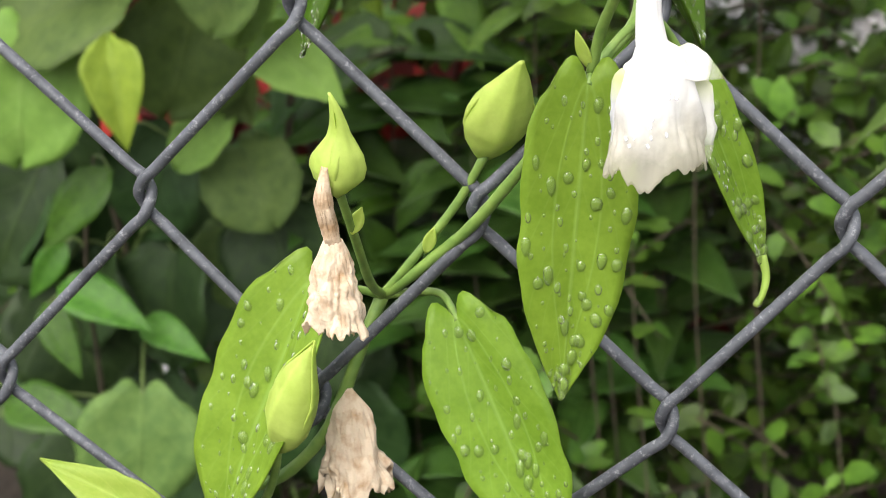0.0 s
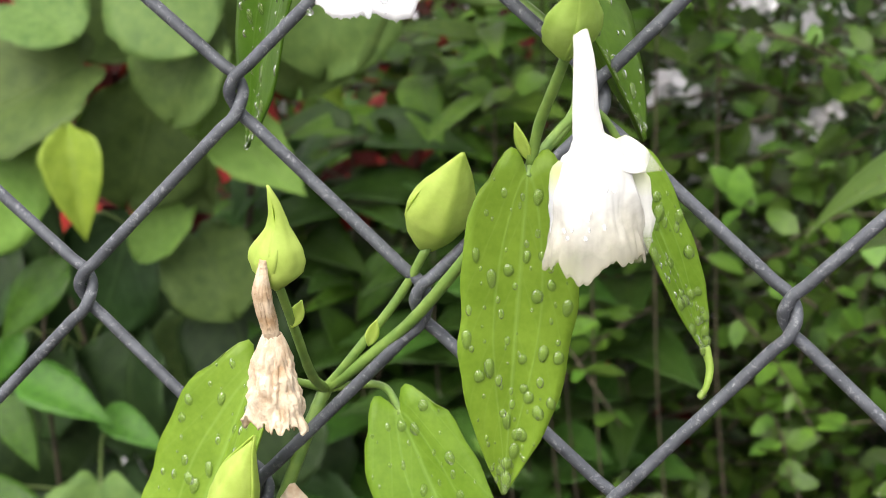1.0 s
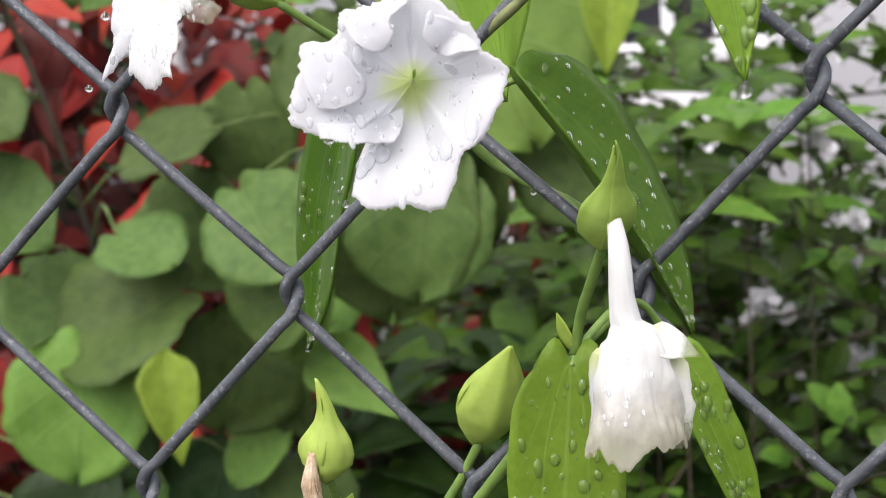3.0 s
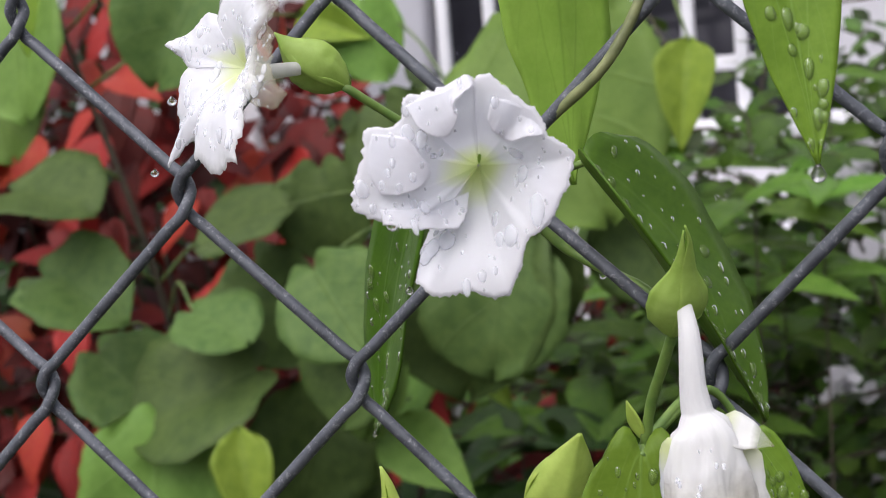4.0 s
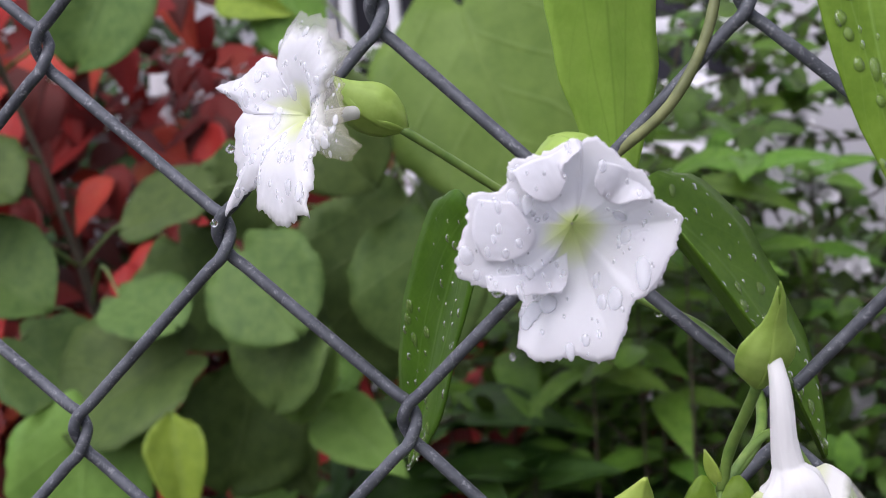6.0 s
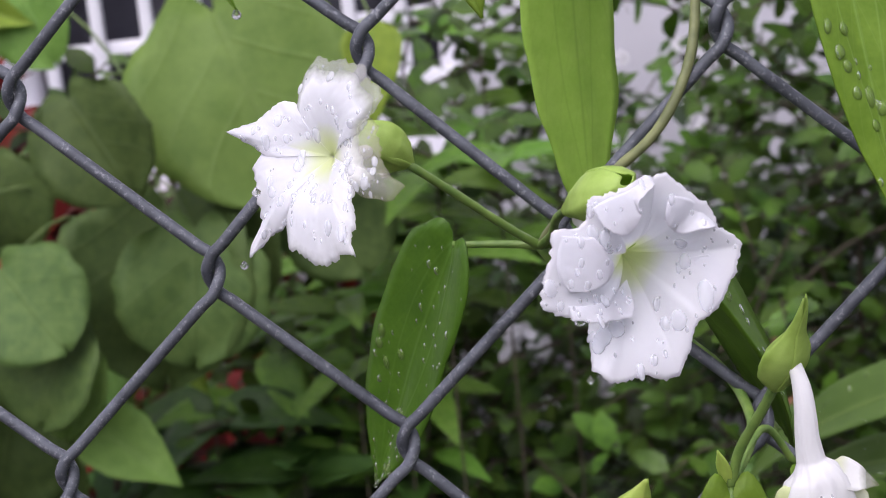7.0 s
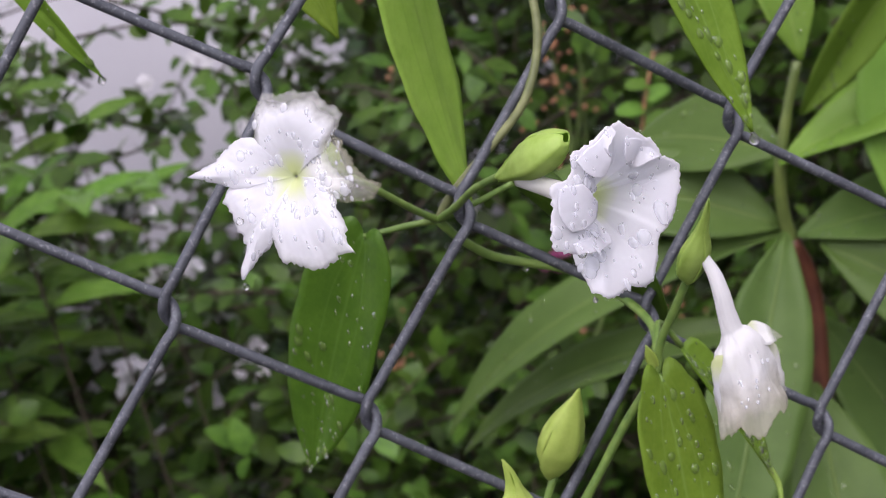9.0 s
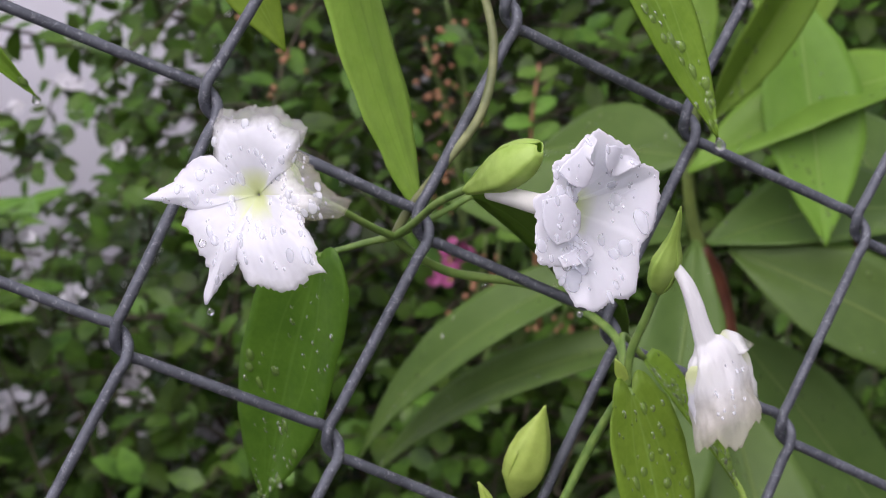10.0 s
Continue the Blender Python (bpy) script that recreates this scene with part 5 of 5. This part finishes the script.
# the fully open flower: a deep funnel
N1, UP = (0.30, -0.94, -0.10), (0.0, 0.0, 1.0)
T1 = (.0816, -.0530, .0823)
DEPTH1, POWER1 = .0152, 1.75
f1 = corolla_tube(vine, (.0752, -.0385, .0868), T1, .0017, .0026, N1, "open white flower with a pale green throat, beaded with rain")
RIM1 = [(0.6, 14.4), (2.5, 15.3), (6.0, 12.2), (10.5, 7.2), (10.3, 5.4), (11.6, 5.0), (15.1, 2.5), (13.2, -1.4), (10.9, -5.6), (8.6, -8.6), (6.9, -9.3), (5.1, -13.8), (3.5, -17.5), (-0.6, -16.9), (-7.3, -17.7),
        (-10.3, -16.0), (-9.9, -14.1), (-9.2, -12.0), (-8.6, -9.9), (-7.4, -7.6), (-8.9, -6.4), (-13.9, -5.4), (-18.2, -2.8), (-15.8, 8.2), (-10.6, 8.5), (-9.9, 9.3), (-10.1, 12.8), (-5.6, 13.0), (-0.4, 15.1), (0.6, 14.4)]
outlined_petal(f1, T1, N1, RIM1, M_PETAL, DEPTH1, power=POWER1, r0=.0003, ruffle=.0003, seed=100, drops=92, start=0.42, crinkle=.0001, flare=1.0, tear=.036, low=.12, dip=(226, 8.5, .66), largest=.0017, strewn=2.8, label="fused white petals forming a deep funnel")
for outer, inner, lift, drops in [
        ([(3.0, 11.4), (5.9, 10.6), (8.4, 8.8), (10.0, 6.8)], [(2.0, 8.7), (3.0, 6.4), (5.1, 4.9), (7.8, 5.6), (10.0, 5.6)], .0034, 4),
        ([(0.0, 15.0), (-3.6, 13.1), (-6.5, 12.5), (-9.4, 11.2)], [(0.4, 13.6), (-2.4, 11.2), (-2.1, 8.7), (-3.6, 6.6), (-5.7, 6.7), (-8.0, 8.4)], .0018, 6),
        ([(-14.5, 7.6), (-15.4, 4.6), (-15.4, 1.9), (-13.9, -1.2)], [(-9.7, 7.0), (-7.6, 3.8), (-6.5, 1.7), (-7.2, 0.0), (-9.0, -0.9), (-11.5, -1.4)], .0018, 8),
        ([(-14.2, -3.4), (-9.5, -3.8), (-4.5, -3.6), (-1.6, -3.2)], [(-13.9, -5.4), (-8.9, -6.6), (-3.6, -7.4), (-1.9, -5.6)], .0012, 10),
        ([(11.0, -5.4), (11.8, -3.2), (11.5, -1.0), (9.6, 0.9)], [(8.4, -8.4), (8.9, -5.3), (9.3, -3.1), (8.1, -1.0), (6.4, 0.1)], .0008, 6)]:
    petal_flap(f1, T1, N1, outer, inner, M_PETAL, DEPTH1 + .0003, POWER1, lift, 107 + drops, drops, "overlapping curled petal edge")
NU1 = Vector(N1).normalized()
stem("stigma", [Vector(T1) - NU1 * 0.003, Vector(T1) + NU1 * 0.002 + Vector((0.0002, 0, .0010)), Vector(T1) + NU1 * 0.0052 + Vector((0.0004, 0, .0024))], .00025, .0003, M_BRACT_DEEP, f1, steps=4, segs=6)
hanging_drop(f1, (.0741, -.0712, .0760), .0009, 1.2)
hanging_drop(f1, (.0748, -.0681, .0657), .0006, 1.2)
bracts(vine, (.0731, -.0328, .0878), (.0822, -.0522, .0930), .0092, (-.5, -.8, .2), M_BRACT_DEEP, depth=.8, seed=2, open_by=.07, gap=.10, turn=62, shape=OPEN_W)
stem("flower_stalk", [NODE_TOP, (.0685, -.003, .0800), (.0702, -.017, .0845), (.0731, -.0328, .0880)], .0009, .0008, M_STEM, vine)

# the wilting flower beside it
N0 = (-0.50, -0.81, 0.31)
T0 = (.0331, -.0308, .1010)
f0 = corolla_tube(vine, (.0385, -.0183, .1010), T0, .0012, .0018, N0, "wilting white flower with sodden see-through petals")
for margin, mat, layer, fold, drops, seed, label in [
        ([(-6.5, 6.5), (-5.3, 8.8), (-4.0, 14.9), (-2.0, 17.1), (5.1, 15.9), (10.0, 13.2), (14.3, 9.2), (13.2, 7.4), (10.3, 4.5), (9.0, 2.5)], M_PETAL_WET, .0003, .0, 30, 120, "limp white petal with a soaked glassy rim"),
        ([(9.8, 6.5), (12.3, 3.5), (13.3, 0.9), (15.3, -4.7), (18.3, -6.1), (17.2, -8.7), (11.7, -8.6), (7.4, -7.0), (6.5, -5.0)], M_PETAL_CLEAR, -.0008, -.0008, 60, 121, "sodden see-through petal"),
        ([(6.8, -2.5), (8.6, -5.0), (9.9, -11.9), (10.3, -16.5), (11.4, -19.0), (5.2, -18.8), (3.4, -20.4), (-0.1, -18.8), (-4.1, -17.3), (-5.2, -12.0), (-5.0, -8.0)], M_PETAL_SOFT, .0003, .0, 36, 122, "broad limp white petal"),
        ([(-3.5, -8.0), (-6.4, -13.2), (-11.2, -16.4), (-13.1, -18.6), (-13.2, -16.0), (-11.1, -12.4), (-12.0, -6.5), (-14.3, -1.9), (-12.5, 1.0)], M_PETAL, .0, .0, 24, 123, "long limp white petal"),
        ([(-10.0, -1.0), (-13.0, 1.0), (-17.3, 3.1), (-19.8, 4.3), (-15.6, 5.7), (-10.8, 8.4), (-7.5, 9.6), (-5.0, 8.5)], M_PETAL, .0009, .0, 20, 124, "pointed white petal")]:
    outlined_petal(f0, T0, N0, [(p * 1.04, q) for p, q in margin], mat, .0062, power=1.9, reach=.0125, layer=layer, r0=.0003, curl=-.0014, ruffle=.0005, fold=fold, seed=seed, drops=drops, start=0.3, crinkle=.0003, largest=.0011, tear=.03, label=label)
hanging_drop(f0, (.0158, -.0365, .0850), .0008, 1.0)
hanging_drop(f0, (.0190, -.0340, .0975), .0009, 1.0)
bracts(vine, (.0442, -.0148, .0976), (.0328, -.0205, .1068), .0092, (.2, -.9, .4), M_BRACT_DEEP, depth=.8, seed=3, turn=40, shape=BUD_W)
stem("flower_stalk", [NODE_TOP, (.0600, .0020, .0815), (.0520, -.0070, .0895), (.0440, -.0158, .0973)], .0009, .0008, M_STEM, vine)

# the hanging, closed white flower
bracts(vine, (.1058, -.0330, .0535), (.1119, -.0434, .0708), .0090, (.45, -.85, .1), M_BRACT_DEEP, depth=.58, seed=4, label="pointed green bracts of the hanging flower")
f2 = crumpled("flower", vine, [(.1086, -.0376, .0585), (.1094, -.0390, .0540), (.1096, -.0394, .0498), (.1096, -.0392, .0455), (.1099, -.0386, .0412), (.1105, -.0382, .0378), (.1106, -.0376, .0325), (.1103, -.0368, .0265), (.1099, -.0360, .0205)], [.0010, .0015, .0018, .0019, .0024, .0050, .0066, .0074, .0076], M_WITHER_WHITE, 36, folds=.012, ragged=.085, rough=.11, flat=.72, nv=70, nu=120, uv_from=0.0, crease=.030, grain=1.3, frill=.5, label="hanging wilted white flower, its petals collapsed and wet")
leaf(f2, (.1125, -.0385, .0392), (.1212, -.0365, .0352), .0062, (0, -.75, .65), M_PETAL_CLEAR, "ovate", nv=10, nu=6, thick=.0002, seed=33, fold=.2, droop=.1, wave=.05, name="petal")
leaf(f2, (.1150, -.0375, .0375), (.1168, -.0352, .0195), .0072, (.4, -.85, .2), M_PETAL_CLEAR, "round", nv=16, nu=10, thick=.0002, seed=34, fold=.25, droop=.1, wave=.09, name="petal")
leaf(f2, (.1062, -.0400, .0370), (.1050, -.0385, .0200), .0070, (-.5, -.85, .1), M_PETAL_WET, "round", nv=16, nu=10, thick=.0002, seed=35, fold=-.2, droop=.08, wave=.09, name="petal")
rd = random.Random(77)
drops_on(f2, [(np.array((.1060 + rd.uniform(0, .0085), -.0428 + rd.uniform(-.0002, .0004), .0245 + rd.uniform(0, .012))), rd.uniform(.0002, .00045), Vector((0, -1, .1)), Vector((0, 0, -1))) for _ in range(16)], rd, M_WATER_THIN)
stem("flower_stalk", [NODE_SIDE, (.0990, -.0235, .0400), (.1030, -.0290, .0480), (.1058, -.0328, .0538)], .0010, .0009, M_STEM, vine)
leaf(vine, (.0968, -.0212, .0330), (.0950, -.0245, .0405), .0026, (-.3, -.9, 0), M_BRACT, "lance", nv=8, nu=4, seed=61, fold=.3)

# buds and withered flowers round the lower node
bracts(vine, (.0722, .0000, .0116), (.0812, -.0069, .0325), .0090, (.1, -.99, .1), M_BRACT, depth=1.34, seed=5, turn=62, shape=BUD_W, label="plump pale green flower bud")
stem("flower_stalk", [NODE_LOW, (.0550, .0015, -.0120), (.0655, .0012, .0010), (.0722, .0, .0118)], .0010, .0009, M_STEM, vine)
bracts(vine, (.0537, -.0330, .0135), (.0555, -.0366, .0318), .0090, (.1, -.99, .1), M_BRACT, depth=.75, seed=6, label="green bracts above a withered flower")
stem("flower_stalk", [NODE_LOW, (.0503, -.0090, -.0120), (.0527, -.0230, .0015), (.0537, -.0330, .0138)], .0010, .0008, M_STEM, vine)
f3 = crumpled("flower", vine, [(.0531, -.0375, .0190), (.0524, -.0375, .0130), (.0527, -.0360, .0070), (.0529, -.0350, .0035)], [.0005, .0015, .0014, .0012], M_WITHER_DARK, 41, folds=.15, ragged=0.0, rough=.1, label="withered beige papery flower")
crumpled("petal", f3, [(.0529, -.0352, .0050), (.0525, -.0345, .0000), (.0523, -.0340, -.0060), (.0521, -.0335, -.0125)], [.0016, .0035, .0043, .0050], M_WITHER, 42, folds=.14, ragged=.30, rough=.20, flat=.7, crease=.13, grain=.9, frill=.6, nv=64, nu=120)
leaf(vine, (.0530, -.0255, .0030), (.0556, -.0265, .0085), .0028, (.2, -.9, 0), M_BRACT, "lance", nv=8, nu=4, seed=62, fold=.3)
leaf(vine, (.0590, .0005, -.0090), (.0615, -.0010, -.0030), .0026, (.2, -.9, 0), M_BRACT, "lance", nv=8, nu=4, seed=63, fold=.3)
bracts(vine, (.0322, -.0180, -.0441), (.0438, -.0270, -.0182), .0084, (.1, -.99, .1), M_BRACT, depth=1.3, seed=7, turn=-55, shape=BUD_W, label="closed pale green flower bud")
stem("flower_stalk", [(.0322, -.0180, -.0439), (.0295, -.0160, -.0530), (.0225, -.0100, -.0640), (.0120, -.004, -.0720)], .0009, .0010, M_STEM, vine)
crumpled("flower", vine, [(.0423, -.0030, -.0375), (.0426, -.0035, -.0420), (.0428, -.0040, -.0476), (.0428, -.0042, -.0540), (.0428, -.0042, -.0605)], [.0005, .0034, .0046, .0056, .0066], M_WITHER, 47, folds=.18, ragged=.34, rough=.26, flat=.6, crease=.13, grain=.8, frill=.6, nv=64, nu=120, label="withered tan flower with a torn rim")
leaf(vine, (.0020, -.0080, -.0700), (-.0262, -.0100, -.0555), .0105, (.2, -.8, .6), M_SHOOT, "ovate", fold=.35, droop=.12, wave=.05, seed=64, label="pale yellow-green young leaf of a low shoot")

# leaves of the vine
leaf(vine, (.0966, -.0232, .0310), (.0910, -.0260, -.0268), .0205, (.30, -.94, .12), M_VINE_LEAF, fold=.10, droop=.03, wave=.038, ears=.085, seed=71, drops=95, label="long bright green leaf covered in rain drops")
stem("leaf_stalk", [NODE_SIDE, (.0969, -.0222, .0318), (.0966, -.0230, .0308)], .0008, .0007, M_STEM, vine)
leaf(vine, (.0375, -.0080, -.0145), (.0165, -.0175, -.0670), .0245, (-.42, -.87, .2), M_VINE_LEAF, fold=.42, droop=.06, wave=.036, ears=.13, seed=72, drops=95, label="broad bright green leaf beaded with rain")
stem("leaf_stalk", [NODE_LOW, (.0430, -.0020, -.0160), (.0375, -.0080, -.0147)], .0009, .0007, M_STEM, vine)
leaf(vine, (.0668, -.0060, -.0205), (.0880, -.0120, -.0690), .0215, (.15, -.96, .14), M_VINE_LEAF, fold=.24, droop=.05, wave=.045, ears=.10, seed=73, drops=95, label="bright green leaf with scattered rain drops")
stem("leaf_stalk", [NODE_LOW, (.0565, .0030, -.0180), (.0620, .0010, -.0178), (.0668, -.0060, -.0203)], .0009, .0007, M_STEM, vine)
lb = leaf(vine, (.1105, -.0010, .0305), (.1245, .0020, -.0090), .0095, (.55, -.75, .35), M_VINE_LEAF, fold=.45, droop=.10, wave=.03, seed=74, drops=70, label="narrow leaf seen edge-on with a curled dripping tip", tipcurl=.0)
stem("leaf_tip", [(.1243, .0020, -.0070), (.1252, .0015, -.0110), (.1246, .0005, -.0145), (.1234, .0, -.0165)], .0009, .0005, M_BRACT_DEEP, lb, steps=5, segs=8)
hanging_drop(lb, (.1238, 0, -.0145), .0010, 1.3)
stem("leaf_stalk", [NODE_SIDE, (.1020, -.0120, .0385), (.1060, -.0050, .0385), (.1105, -.0010, .0305)], .0009, .0007, M_STEM, vine)
leaf(vine, (.0836, .0005, .0803), (.1119, .0120, .0300), .0310, (.88, -.13, .47), M_VINE_LEAF_DARK, fold=.5, droop=.04, wave=.02, ears=.05, seed=75, drops=120, label="dark green leaf behind the wire")
stem("leaf_stalk", [NODE_TOP, (.0730, .0060, .0775), (.0836, .0005, .0802)], .0008, .0007, M_STEM, vine)
leaf(vine, (.0800, .0080, .1600), (.0766, .0180, .0755), .0265, (.71, -.70, -.1), M_VINE_LEAF_PALE, fold=-.10, droop=-.12, wave=.05, seed=76, label="pale green leaf seen from below, light coming through put into its colour")
stem("leaf_stalk", [(.0800, .0080, .1600), (.0870, .003, .172), (.1045, .003, .175)], .0008, .0009, M_STEM, vine)
ld = leaf(vine, (.1200, -.0230, .1550), (.1296, -.0305, .0785), .0185, (.35, -.93, .1), M_VINE_LEAF, fold=.22, droop=.04, wave=.02, seed=77, drops=45, drop_size=(.0004, .0013), label="green leaf with a drop hanging from its tip")
hanging_drop(ld, (.1296, -.0305, .0790), .0013, 1.7)
stem("leaf_stalk", [(.1200, -.0230, .1550), (.114, -.010, .170), (.1045, .003, .172)], .0008, .0009, M_STEM, vine)
lc = leaf(vine, (.0480, .0085, .0785), (.0218, .0395, .0224), .0245, (-.62, -.74, .2), M_VINE_LEAF_DARK, fold=.2, droop=.04, wave=.02, ears=.06, seed=78, drops=70, label="mature green leaf hanging behind the wire with running drops")
hanging_drop(lc, (.0215, .0390, .0232), .0006, 1.4)
stem("leaf_stalk", [NODE_TOP, (.0590, .0085, .0775), (.0480, .0085, .0785)], .0009, .0007, M_STEM, vine)
leaf(vine, (.0500, .0200, .1660), (.0582, .0183, .1226), .0135, (-.2, -.95, .1), M_VINE_LEAF, fold=.15, droop=.05, wave=.03, seed=79, label="green leaf hanging from the upper shoot")
ls = leaf(vine, (-.0120, .0340, .1720), (.0049, .0344, .1303), .0065, (-.6, -.75, .1), M_VINE_LEAF, fold=.4, droop=.06, wave=.03, seed=80, drops=6)
hanging_drop(ls, (.0046, .0344, .1312), .0011, 1.5)
stem("stem", [(.104, .004, .185), (.085, .010, .195), (.052, .019, .180), (.030, .026, .190), (-.012, .034, .172)], .0009, .0008, M_STEM, vine)
hanging_drop(vine, (.0829, .0109, .0590), .0008, 0.9)
